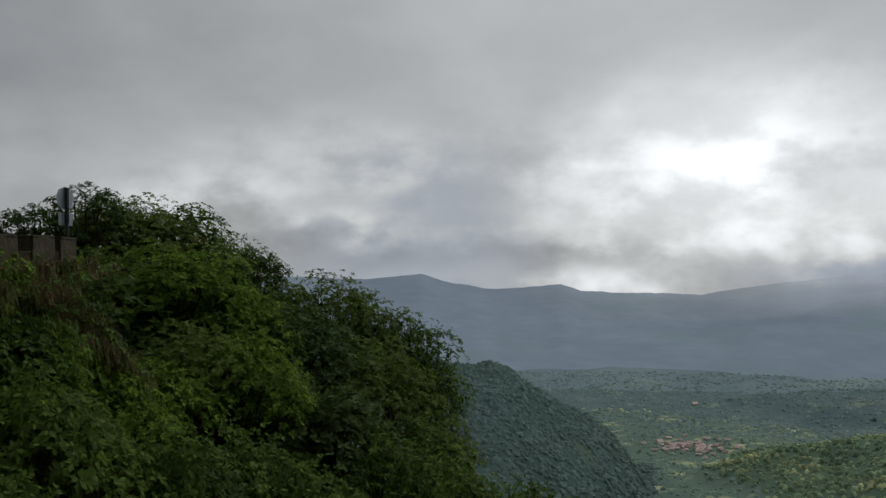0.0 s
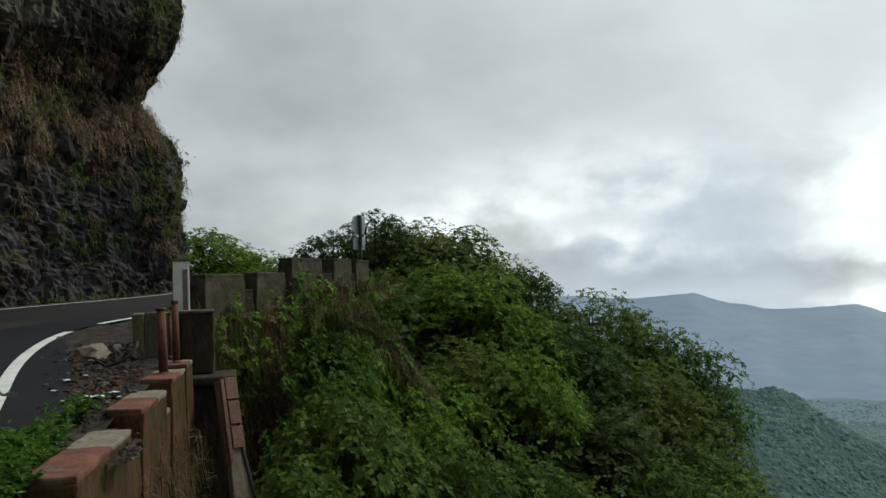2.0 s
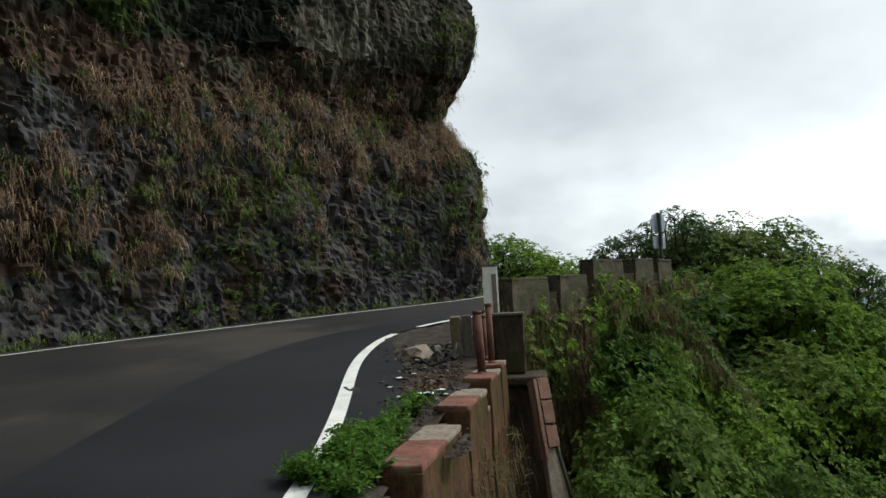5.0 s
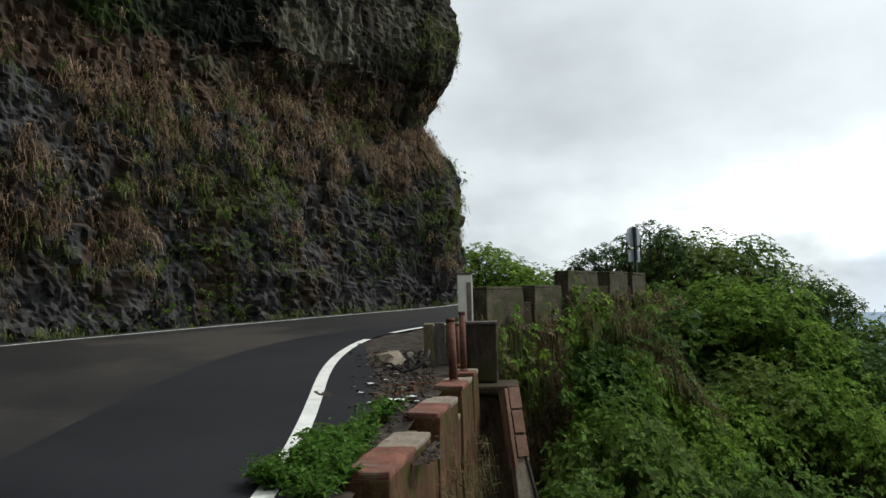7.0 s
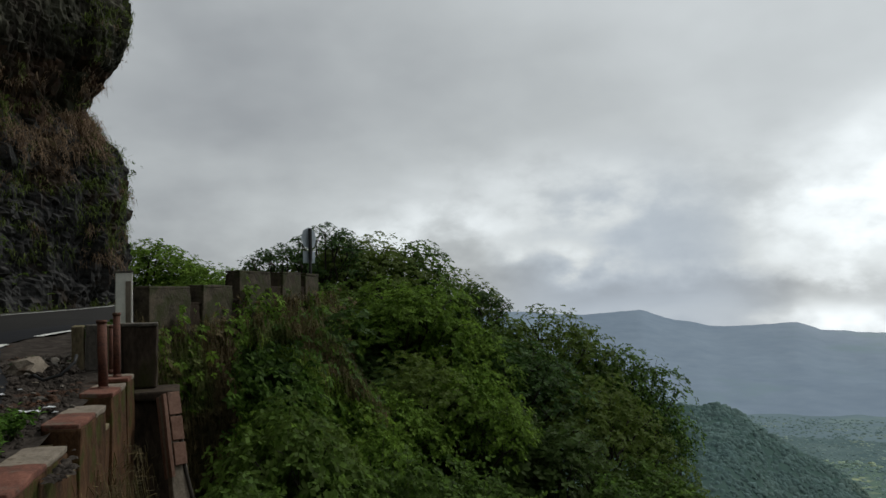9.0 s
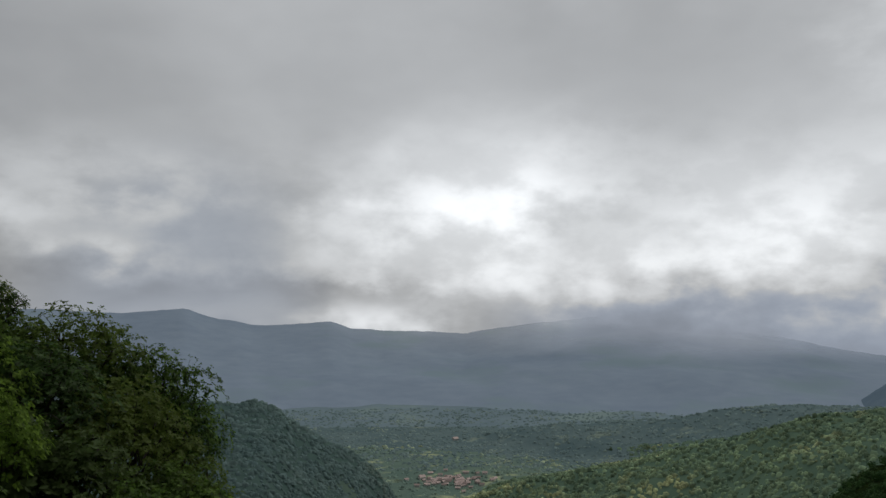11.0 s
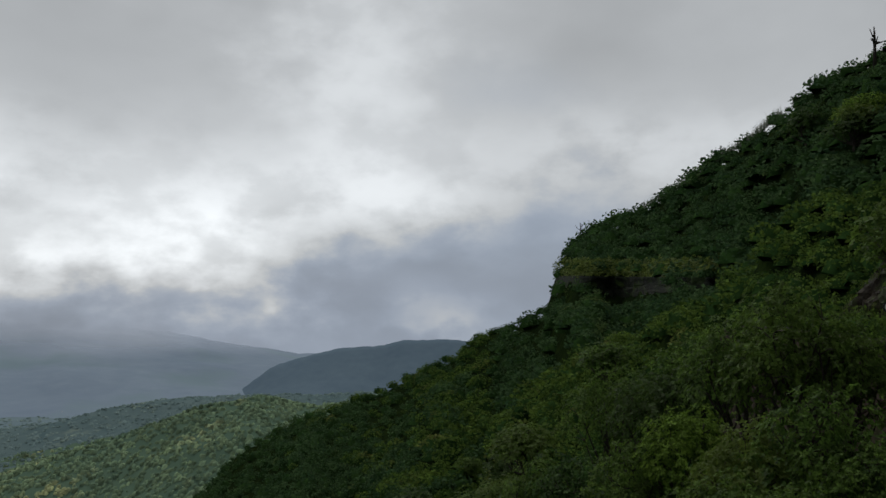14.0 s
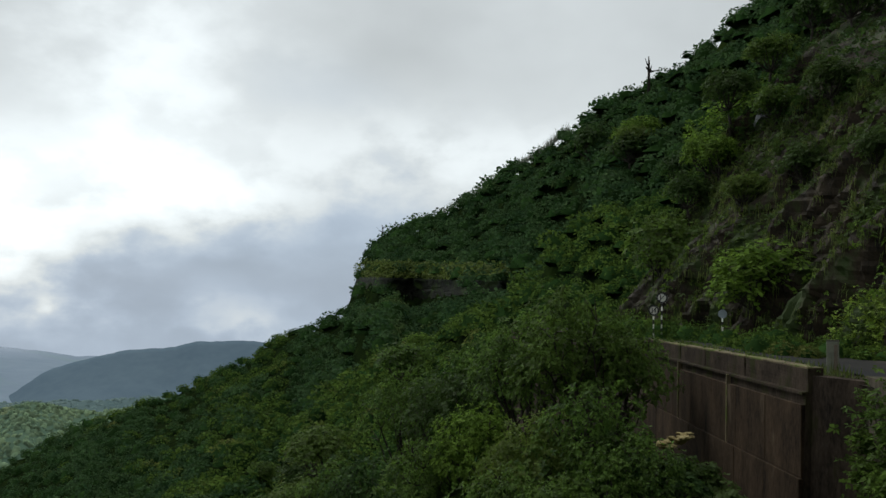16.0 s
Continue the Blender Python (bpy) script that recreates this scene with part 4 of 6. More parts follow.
far_wall = wall_strip("wall_3", [(23.72, -2.86), (28, -1.53), (33, 0.02), (39.4, 2.0), (50, 7.3), (60, 13.3)], 1.2, lambda x, y: -0.46, 8.5, DARKWALL, "tall stained concrete retaining wall below the far road", 0.03, 3)


def right_parapet():
    a, b = Vector((23.8, -3.12)), Vector((39.5, 1.75))
    u = (b - a).normalized()
    n = (b - a).length
    for k, (s0, s1) in enumerate(((0.0, 4.4), (4.5, 8.3), (8.4, 11.4), (11.5, n))):
        parapet_block((a + u * s0)[:], (a + u * s1)[:], 0.42, 0.20 - 0.012 * k, 0.72, MOSSY, DARKWALL, "long stained concrete parapet block on the retaining wall", 81 + k, "parapet blocks on the far wall")
    for k, s in enumerate((5.5, 11.0)):
        p = a + u * s
        ob = thing("pilaster", (p.x - 0.02, p.y + 0.06, -9.0), "narrow stained concrete pilaster on the wall", "pilaster", turn=math.degrees(math.atan2(u.y, u.x)))
        part("shaft", box(0.10, 0.55, 8.5, (0, 0.1, 0), 0.02, worn=0.02, seed=k, cuts=2), MOSSY, ob)
    turn = math.degrees(math.atan2(u.y, u.x))
    side_way = Vector((-u.y, u.x))
    base = Vector((23.72, -2.86))
    for row in range(4):
        for col in range(7):
            w, h = n / 7 - 0.014, 1.936
            z = -0.80 - 1.95 * (row + 1)
            c = base + u * ((col + 0.5) * n / 7) + side_way * (0.03 * (row + 0.5) * 1.95 + 0.03 + 0.003 * ((col * 3 + row * 5) % 4))
            part("panel", box(w, 0.14, h, (c.x, c.y, z), 0.02, turn, worn=0.012, seed=row * 9 + col, cuts=2), FORMED, far_wall)
    ledge = box(n, 0.14, 0.09, (n / 2, 0.30, -0.56), 0.02, worn=0.01, seed=4, cuts=4)
    bmesh.ops.transform(ledge, matrix=Matrix.Translation((a.x, a.y, 0)) @ pose(0, 0, 0, 0, 0, math.degrees(math.atan2(u.y, u.x))), verts=ledge.verts)
    tagged(part("trim", ledge, DARKWALL), "projecting concrete ledge along the wall top", "ledge", kind="structure")


right_parapet()


# ---- road signs ----
def disc(r, t, sides=28, hole=0.0):
    bm = bmesh.new()
    rings = []
    for y in (-t / 2, t / 2):
        rings.append([bm.verts.new((r * math.cos(6.2832 * k / sides), y, r * math.sin(6.2832 * k / sides))) for k in range(sides)])
    if hole:
        inner = [[bm.verts.new((v.co.x * hole, v.co.y, v.co.z * hole)) for v in ring] for ring in rings]
        for k in range(sides):
            j = (k + 1) % sides
            bm.faces.new((rings[0][k], rings[0][j], inner[0][j], inner[0][k]))
            bm.faces.new((rings[1][j], rings[1][k], inner[1][k], inner[1][j]))
            bm.faces.new((inner[0][k], inner[0][j], inner[1][j], inner[1][k]))
    else:
        bm.faces.new(rings[0]), bm.faces.new(rings[1][::-1])
    for k in range(sides):
        j = (k + 1) % sides
        bm.faces.new((rings[0][j], rings[0][k], rings[1][k], rings[1][j]))
    bmesh.ops.recalc_face_normals(bm, faces=bm.faces)
    return bm


def moved(bm, x, y, z):
    bmesh.ops.translate(bm, vec=(x, y, z), verts=bm.verts)
    return bm


def round_sign(place, turn, h, r, face, ring, label, bars=0):
    ob = thing("road_sign", place, label, "road sign", "round road signs", turn=turn)
    pole = part("pole", tube([(0, 0, -0.1), (0, 0, h + r)], [0.045, 0.045], 10), WHITE, ob)
    for k in range(int(h / 0.5)):
        part("band", tube([(0, 0, 0.05 + k * 0.5), (0, 0, 0.3 + k * 0.5)], [0.049, 0.049], 10, False), BLACK, pole, "black painted band")
    plate = part("plate", moved(disc(r, 0.02), 0, -0.06, h), face, ob)
    if ring:
        part("rim", moved(disc(r * 0.99, 0.012, 28, 0.70), 0, -0.078, h), BLACK, plate, "dark ring round the plate")
        for k in range(bars):
            part("bar", box(r * 0.16, 0.012, r * 0.9, (-r * 0.25 + k * r * 0.5, -0.078, h - r * 0.45), 0), BLACK, plate)
        bar = box(r * 0.13, 0.012, r * 1.5, (0, 0, -r * 0.75), 0)
        bmesh.ops.transform(bar, matrix=Matrix.Translation((0, -0.084, h)) @ pose(0, 0, 0, 0, 40, 0), verts=bar.verts)
        part("bar", bar, BLACK, plate)


round_sign((0.48 + 47 * math.sin(radians(88.2)), 0.15 + 47 * math.cos(radians(88.2)), -0.35), -88, 2.55, 0.33, WHITE, True, "round white prohibition sign on a banded pole", 1)
round_sign((0.48 + 46 * math.sin(radians(87.65)), 0.15 + 46 * math.cos(radians(87.65)), -0.35), -88, 1.82, 0.31, WHITE, True, "round white sign lower on a banded pole", 2)
round_sign((0.48 + 43 * math.sin(radians(92.2)), 0.15 + 43 * math.cos(radians(92.2)), -0.30), -92, 1.72, 0.22, GREY_METAL, False, "round sign seen as plain grey on a striped pole")


def back_sign():
    """The sign on the straight, seen from behind."""
    ob = thing("road_sign", on_az(24.7, 24.0, 1.35), "grey back of a road sign with a plate on a pole", "road sign", turn=74)
    part("pole", tube([(0, 0, -0.2), (0, 0, 2.55)], [0.045, 0.045], 10), BLACK, ob)
    bm = disc(0.33, 0.02, 8)
    part("plate", moved(bm, 0, 0.05, 2.25), GREY_METAL, ob)
    part("lower_plate", box(0.52, 0.02, 0.36, (0, 0.05, 1.50), 0.02), GREY_METAL, ob)
    part("clamp", box(0.07, 0.05, 1.0, (0, -0.03, 1.55), 0.006), BLACK, ob)


back_sign()


# ---- plants ----
def leaf_quads(places, sizes, seed, droop=0.15, wide=0.34, flat=0.6, face=None):
    """A small folded leaf at each place: verts and faces."""
    g = np.random.default_rng(seed)
    n = len(places)
    a = g.normal(size=(n, 3))
    a[:, 2] = a[:, 2] * 0.45 - droop
    a /= np.linalg.norm(a, axis=1)[:, None]
    up = g.normal(size=(n, 3)) * (1 - flat)
    up[:, 2] += flat
    if face is not None:
        up = up * 0.7 + face * 0.9
    b = np.cross(up, a)
    b /= np.linalg.norm(b, axis=1)[:, None] + 1e-9
    c = np.cross(a, b)
    s = sizes[:, None]
    v = np.stack([places, places + a * s * 0.5 + b * s * wide + c * s * 0.07, places + a * s - c * s * 0.05, places + a * s * 0.5 - b * s * wide + c * s * 0.07], 1).reshape(-1, 3)
    return v, np.arange(4 * n).reshape(n, 4)


def rosettes(places, outs, leaf, per, seed, wide=0.30, droop=0.08):
    """Whorls of leaves: per leaves spring from each place round the way out: verts and faces."""
    g = np.random.default_rng(seed)
    n = len(places)
    o = outs / (np.linalg.norm(outs, axis=1)[:, None] + 1e-9)
    u = np.cross(o, g.normal(size=(n, 3)))
    u /= np.linalg.norm(u, axis=1)[:, None] + 1e-9
    w = np.cross(o, u)
    t = (np.arange(per)[None] + g.uniform(-0.32, 0.32, (n, per))) * 6.2832 / per
    lift = g.normal(0.12, 0.28, (n, per))
    a = u[:, None] * np.cos(t)[..., None] + w[:, None] * np.sin(t)[..., None] + o[:, None] * lift[..., None]
    a /= np.linalg.norm(a, axis=2)[..., None]
    b = np.cross(o[:, None] + 0.25 * g.normal(size=(n, per, 3)), a)
    b /= np.linalg.norm(b, axis=2)[..., None] + 1e-9
    s = (np.broadcast_to(np.asarray(leaf, float), (n,))[:, None] * g.uniform(0.65, 1.25, (n, per)))[..., None]
    p = np.repeat(places[:, None], per, 1) + a * s * 0.08
    fall = np.array([0, 0, -1.0]) * s * droop
    mid = p + a * s * 0.52 + fall * 0.2
    v = np.stack([p, mid + b * s * wide * 0.5, p + a * s + fall, mid - b * s * wide * 0.5], 2).reshape(-1, 3)
    return v, np.arange(4 * n * per).reshape(-1, 4)


def lobe_points(g, centre, radius, flat, n, under=-0.25):
    """Places on the upper shell of one lobe of a crown, and the ways out from it."""
    u = g.normal(size=(int(n * 1.5), 3))
    u /= np.linalg.norm(u, axis=1)[:, None]
    u = u[u[:, 2] > under + 0.25 * g.normal(size=len(u))][:n]
    lump = 1 + 0.16 * np.sin(5 * np.arctan2(u[:, 1], u[:, 0]) + g.uniform(0, 6)) * np.cos(3 * u[:, 2] + g.uniform(0, 6))
    p = u * (radius * lump * (1 - 0.30 * g.random(len(u)) ** 2.2))[:, None] * np.array([1, 1, flat])
    return centre + p, u * 0.62 + np.array([0, 0, 0.62])


def make_tree(seed, height, radius, leaf, lobes, per, material, label, tall=0.85, lobe=0.44, flat=0.78, whorl=6, wide=0.60):
    """A forked tree: trunk, limbs to each lobe of the crown, twigs, and whorls of leaves over the lobes."""
    g = np.random.default_rng(seed)
    k = np.arange(lobes) + 0.5
    zz = 1 - k / lobes * 1.22
    phi = k * 2.39996 + g.uniform(0, 6.28) + 0.35 * g.normal(size=lobes)
    flatr = np.sqrt(np.clip(1 - zz * zz, 0.02, 1))
    push = g.uniform(0.44, 0.70, lobes)
    centres = np.stack([flatr * np.cos(phi), flatr * np.sin(phi), zz * tall], 1) * (radius * push)[:, None]
    cz = height - radius * (tall * 0.62 + lobe * flat)
    centres[:, 2] += cz
    sizes = radius * lobe * g.uniform(0.72, 1.28, lobes)
    ob = thing("tree", (0, 0, 0), label, "tree", "trees on the slope")
    fork = Vector((g.normal() * 0.15, g.normal() * 0.15, max(cz - radius * 0.55, 0.22 * height)))
    stem = [tube([(0, 0, -0.6), (0.10, -0.06, fork.z * 0.5), fork], [0.050 * radius + 0.05, 0.042 * radius + 0.04, 0.034 * radius + 0.03])]
    pts, outs = [], []
    for c, r in zip(centres, sizes):
        p, o = lobe_points(g, c, r, flat, int(per * (r / (radius * lobe)) ** 2))
        pts.append(p), outs.append(o)
        hub = Vector(c) - Vector((0, 0, r * flat * 0.35))
        bend = fork.lerp(hub, 0.5) + Vector(g.normal(size=3)) * 0.10 * radius + Vector((0, 0, -0.10 * radius))
        stem.append(tube([fork - Vector((0, 0, 0.15)), bend, hub], [0.024 * radius + 0.016, 0.016 * radius + 0.010, 0.009 * radius + 0.004], 4, False))
        for q in p[::max(1, len(p) // 3)][:3]:
            q = Vector(q)
            stem.append(tube([hub, hub.lerp(q, 0.55) + Vector((0, 0, 0.08 * r)), q], [0.009 * radius + 0.003, 0.005 * radius, 0.003], 3, False))
    v, f = rosettes(np.concatenate(pts), np.concatenate(outs), leaf, whorl, seed + 1, wide)
    crown = new("crown", mesh_of("crown", v, f, material))
    crown.parent = ob
    part("trunk", joined(*stem), BARK, ob)
    return ob, height


def make_bush(seed, radius, leaf, lobes, per, material, label):
    g = np.random.default_rng(seed)
    pts, outs = [], []
    for _ in range(lobes):
        c = np.array([g.normal() * 0.42, g.normal() * 0.42, g.uniform(0.12, 0.7)]) * radius
        p, o = lobe_points(g, c, radius * g.uniform(0.34, 0.56), 0.72, per)
        pts.append(p), outs.append(o)
    v, f = rosettes(np.concatenate(pts), np.concatenate(outs), leaf, 6, seed + 1, 0.62)
    return tagged(new("bush", mesh_of("bush", v, f, material)), label, "bush", "bushes on the slope")


TREES = [
    make_tree(101, 7.5, 3.0, 0.165, 19, 72, LEAF, "broad leafy green tree on the steep slope", lobe=0.40),
    make_tree(102, 7.0, 2.7, 0.16, 18, 72, LEAF, "rounded green tree on the steep slope", tall=1.0, lobe=0.40),
    make_tree(103, 6.5, 2.8, 0.16, 17, 82, LEAF_LIGHT, "light green spreading tree on the slope", tall=0.75, flat=0.62, lobe=0.40),
    make_tree(104, 8.0, 3.1, 0.175, 20, 58, LEAF_DARK, "dark green dense tree on the slope", lobe=0.40),
    make_tree(105, 6.5, 2.4, 0.14, 24, 26, LEAF_DARK, "thin sparse tree with airy foliage", tall=1.1, lobe=0.22, flat=0.55, wide=0.46),
    make_tree(106, 3.6, 1.5, 0.15, 12, 36, LEAF, "small open green tree below the roadside parapet", tall=0.8, lobe=0.40),
]
FAR_TREES = [
    make_tree(111, 6.5, 2.8, 0.25, 16, 60, LEAF, "green tree on the slope across the gully", whorl=4, wide=0.75, lobe=0.42, flat=0.85),
    make_tree(112, 7.0, 2.7, 0.25, 16, 60, LEAF_DARK, "dark green tree on the slope across the gully", tall=1.0, whorl=4, wide=0.75, lobe=0.42, flat=0.85),
    make_tree(113, 6.0, 2.9, 0.25, 15, 60, LEAF_LIGHT, "light green tree on the slope across the gully", tall=0.8, whorl=4, wide=0.75, lobe=0.42, flat=0.8),
]
BUSHES = [
    make_bush(201, 1.3, 0.18, 7, 36, LEAF, "dense green bush on the slope"),
    make_bush(202, 1.2, 0.17, 7, 36, LEAF_LIGHT, "bright green bush on the slope"),
    make_bush(203, 1.4, 0.19, 7, 36, LEAF_DARK, "dark green bush on the slope"),
]


def plant(kind, x, y, z, size, turn, stretch=1.0):
    ob = kind[0] if isinstance(kind, tuple) else kind
    return copy_thing(ob, pose(x, y, z, 0, 0, turn) @ Matrix.Diagonal((size, size, size * stretch, 1)))


def tree_at(k, az, d, top_el, size, stretch=1.0):
    """Tree k with its top at an elevation seen from the standing point; its stem reaches the ground."""
    p = on_az(az, d, 0)
    top = EYE + d * math.tan(radians(top_el))
    z = top - TREES[k][1] * size * stretch
    g = float(ground_z(p.x, p.y)[0])
    if z - g > 0.4:
        stretch *= (top - g) / (top - z) if (top - g) / (top - z) < 1.5 else 1.5
        z = max(g, top - TREES[k][1] * size * stretch)
    return plant(TREES[k], p.x, p.y, z, size, (az * 77 + d * 31) % 360, stretch)


prng = random.Random(5)
# the trees that stand against the sky, from the sign to the end of the spur
for k, az, d, el, size in [(4, 26.6, 27, 4.4, 0.85), (4, 24.0, 28, 5.7, 0.9), (4, 28.6, 28, 3.0, 0.75), (0, 22.4, 29.5, 5.0, 0.8), (0, 20.6, 30, 5.3, 0.95), (1, 17.6, 31, 4.6, 0.95), (0, 14.9, 32, 2.6, 0.85), (4, 12.6, 31, 1.2, 0.8), (0, 11.6, 30, -0.9, 0.8),
                           (2, 18.4, 25, 1.7, 0.9), (0, 22.6, 26, 1.9, 0.75), (2, 15.0, 25.5, -0.4, 0.85), (0, 8.0, 31, -0.1, 0.85), (1, 5.2, 32, -2.0, 0.8), (0, 2.4, 32, -3.1, 0.72), (1, 0.8, 32, -6.2, 0.7), (3, 10.6, 27, -2.5, 0.95), (0, 5.0, 28, -5.0, 0.85),
                           (1, 1.0, 29, -9.4, 0.75), (0, 1.6, 26, -10.5, 0.9), (2, 13.5, 22, -4.5, 0.75), (0, 17.5, 22, -3.2, 0.75), (3, 8.5, 23, -8.0, 0.8), (0, 4.0, 22, -11.5, 0.8), (1, -0.5, 25, -13.5, 0.8), (2, 19.5, 20, -6.0, 0.65), (0, 14.0, 18, -10.5, 0.62),
                           (0, 9.5, 18, -13.0, 0.65), (3, 17.0, 16, -12.5, 0.55), (0, -3.6, 30, -15.2, 0.8), (1, -6.0, 32, -15.3, 0.8), (0, -9.0, 34, -16.4, 0.85), (2, 21.0, 17, -8.6, 0.5), (0, 25.2, 15.5, -6.8, 0.42), (2, 27.6, 14.5, -7.6, 0.36), (0, 29.6, 13.0, -11.0, 0.36), (1, 23.5, 13, -12.0, 0.45), (3, 12.2, 35, -2.2, 0.95), (3, 8.4, 36, -4.4, 0.95), (3, 16.0, 34, 0.2, 0.9), (3, 4.6, 37, -6.6, 0.95), (3, 19.5, 32, 1.2, 0.9), (2, 30.6, 33, 2.1, 0.8), (2, 33.2, 36, 3.2, 1.0), (2, 35.8, 38, 4.6, 1.1), (2, 32.0, 30, 0.8, 0.8)]:
    tree_at(k, az, d, el, size)
# small open trees in front of the bank below the parapet
for az, d, el, size in [(26.2, 13.2, -6.6, 0.85), (22.4, 13.8, -9.8, 0.75), (29.0, 11.6, -11.2, 0.6), (19.2, 15.0, -10.6, 0.85)]:
    tree_at(5, az, d, el, size)
# undergrowth that covers the spur's face
for k in range(44):
    az, d = prng.uniform(-4, 31), prng.uniform(14, 29)
    p = on_az(az, d, 0)
    if (p.x < -8.6 and p.y > 9) or (az > 20 and d < 24):
        continue
    g = float(ground_z(p.x, p.y)[0])
    plant(BUSHES[prng.choice((0, 0, 1, 2))], p.x, p.y, g - 0.1, prng.uniform(0.6, 1.15), prng.uniform(0, 360), prng.uniform(0.8, 1.3))


for az, d, el, s in [(22.0, 24.5, -2.2, 1.2), (20.6, 25.0, -3.2, 1.2), (19.0, 25.5, -3.8, 1.2), (23.3, 23.5, -3.6, 1.1), (21.2, 22.5, -5.0, 1.1), (17.6, 26, -4.6, 1.2), (24.0, 22.0, -1.2, 1.0)]:
    p = on_az(az, d, EYE + d * math.tan(radians(el)))
    plant(BUSHES[2], p.x, p.y, p.z - 1.0, s, az * 50)



for az, d, el, s in [(16.0, 24.5, -7.0, 1.3), (15.0, 23.5, -8.8, 1.3), (13.2, 23.0, -10.8, 1.3), (12.0, 24.0, -8.8, 1.3), (14.2, 21.5, -12.6, 1.2), (10.6, 22.5, -12.0, 1.3), (17.2, 22.5, -9.5, 1.2), (9.0, 24.0, -10.5, 1.3)]:
    p = on_az(az, d, EYE + d * math.tan(radians(el)))
    plant(BUSHES[2], p.x, p.y, p.z - 1.0, s, az * 50)


# trees across the gully and on the slope in front of it
for k, az, d, el, size in [(1, -83.2, 31, 1.9, 1.0), (0, -79.8, 34, 0.3, 0.95), (1, -86.0, 33, -0.2, 0.8), (1, -84.6, 24, -4.6, 0.8), (0, -81.0, 25, -6.6, 0.75), (0, -77.0, 42, -1.8, 1.0), (3, -74.6, 40, -4.0, 0.95), (0, -71.5, 46, -4.2, 1.0), (2, -76.5, 30, -7.0, 0.8), (1, -73.0, 30, -9.0, 0.8),
                           (0, -87.8, 22, -8.0, 0.55), (3, -69.0, 34, -10.0, 0.9), (0, -79.0, 22, -10.5, 0.6), (1, -66.0, 38, -10.5, 0.9), (0, -83.0, 19, -10.8, 0.5)]:
    tree_at(k, az, d, el, size)
tr = random.Random(21)
for k in range(46):
    az, r = -tr.uniform(44, 96), math.exp(tr.uniform(math.log(44), math.log(190)))
    p = on_az(az, r, 0)
    _, crest_far = hill_crest(np.array([az]))
    if r > 0.9 * crest_far[0] or (inside(BEHIND, np.array([[p.x, p.y]]))[0] and p.x < 46) or along(OUT, np.array([[p.x, p.y]]))[0][0] < 4:
        continue
    big, gz0 = tr.uniform(0.8, 1.45) * (1 + r / 400), float(ground_z(p.x, p.y)[0]) - 1.6
    if -79.5 < az < -65.5 and math.degrees(math.atan2(gz0 + 6.5 * big - EYE, r)) > -1.6:
        continue
    plant(FAR_TREES[tr.choice((0, 0, 1, 1, 2))], p.x, p.y, gz0, big, tr.uniform(0, 360), tr.uniform(0.8, 1.1))
for k, t in enumerate(FAR_TREES):
    t[0].matrix_world = pose(-48 - 7 * k, -62, float(ground_z(-48 - 7 * k, -62)[0]))
for t in TREES:
    t[0].matrix_world = pose(-40, -60, float(ground_z(-40, -60)[0]))
for k, b in enumerate(BUSHES):
    b.matrix_world = pose(-44, -60 - 3 * k, float(ground_z(-44, -60 - 3 * k)[0]))


# scrub and woods as far as single crowns can be told: canopies of leaves strewn over the slope
def strewn(name, label, pts, radius, leaf, per, material, seed, rise=0.35, shell=0.16):
    """Domed crowns and scrub: leaf sprays laid over the upper shell of each, facing out from it."""
    g = np.random.default_rng(seed)
    n = len(pts)
    q = g.normal(size=(n, per, 3))
    q /= np.linalg.norm(q, axis=2)[..., None]
    q[..., 2] = np.abs(q[..., 2]) * 0.92 - 0.18
    way = q * 1.0
    q *= radius[:, None, None] * (g.random((n, per, 1)) ** shell)
    p = pts[:, None] + q + np.array([0, 0, 1.0]) * radius[:, None, None] * rise
    s = np.repeat(leaf, per) * g.uniform(0.55, 1.4, n * per)
    v, f = leaf_quads(p.reshape(-1, 3), s, seed + 3, 0.1, 0.36, 0.35, 1.3 * way.reshape(-1, 3))
    return tagged(new(name, mesh_of(name, v, f, material)), label, "woods" if name == "wood" else "undergrowth", kind="stuff")


def crowns(name, label, pts, radius, material, seed, high=1.0, foot=-0.15):
    """Small lumpy crowns, one a point: a top and two uneven rings, the lower one at foot."""
    g = np.random.default_rng(seed)
    n = len(pts)
    a = np.arange(6) * 6.2832 / 6
    ring = np.stack([np.cos(a), np.sin(a)], 1)
    turn = g.uniform(0, 6.28, n)
    c, s = np.cos(turn)[:, None], np.sin(turn)[:, None]
    rx, ry = ring[:, 0] * c - ring[:, 1] * s, ring[:, 0] * s + ring[:, 1] * c
    v = np.zeros((n, 13, 3))
    v[:, 0, 2] = 1.0 + g.normal(size=n) * 0.2
    for k, (rad, h) in enumerate(((0.68, 0.72), (1.15, foot))):
        wob = rad * g.uniform(0.6, 1.4, (n, 6))
        v[:, 1 + 6 * k:7 + 6 * k] = np.stack([rx * wob, ry * wob, h + g.normal(size=(n, 6)) * 0.2], -1)
    v = pts[:, None] + v * radius[:, None, None] * np.array([1, 1, high])
    f = [(0, 1 + k, 1 + (k + 1) % 6) for k in range(6)]
    for k in range(6):
        j = (k + 1) % 6
        f += [(1 + k, 7 + k, 7 + j), (1 + k, 7 + j, 1 + j)]
    f = (np.array(f)[None] + 13 * np.arange(n)[:, None, None]).reshape(-1, 3)
    return tagged(new(name, mesh_of(name, v.reshape(-1, 3), f, material, None, True)), label, "woods", kind="stuff")


def pebbles(name, label, pts, radius, material, seed):
    ob = crowns(name, label, pts, radius, material, seed, 0.7)
    return tagged(ob, label, "gravel", kind="stuff")


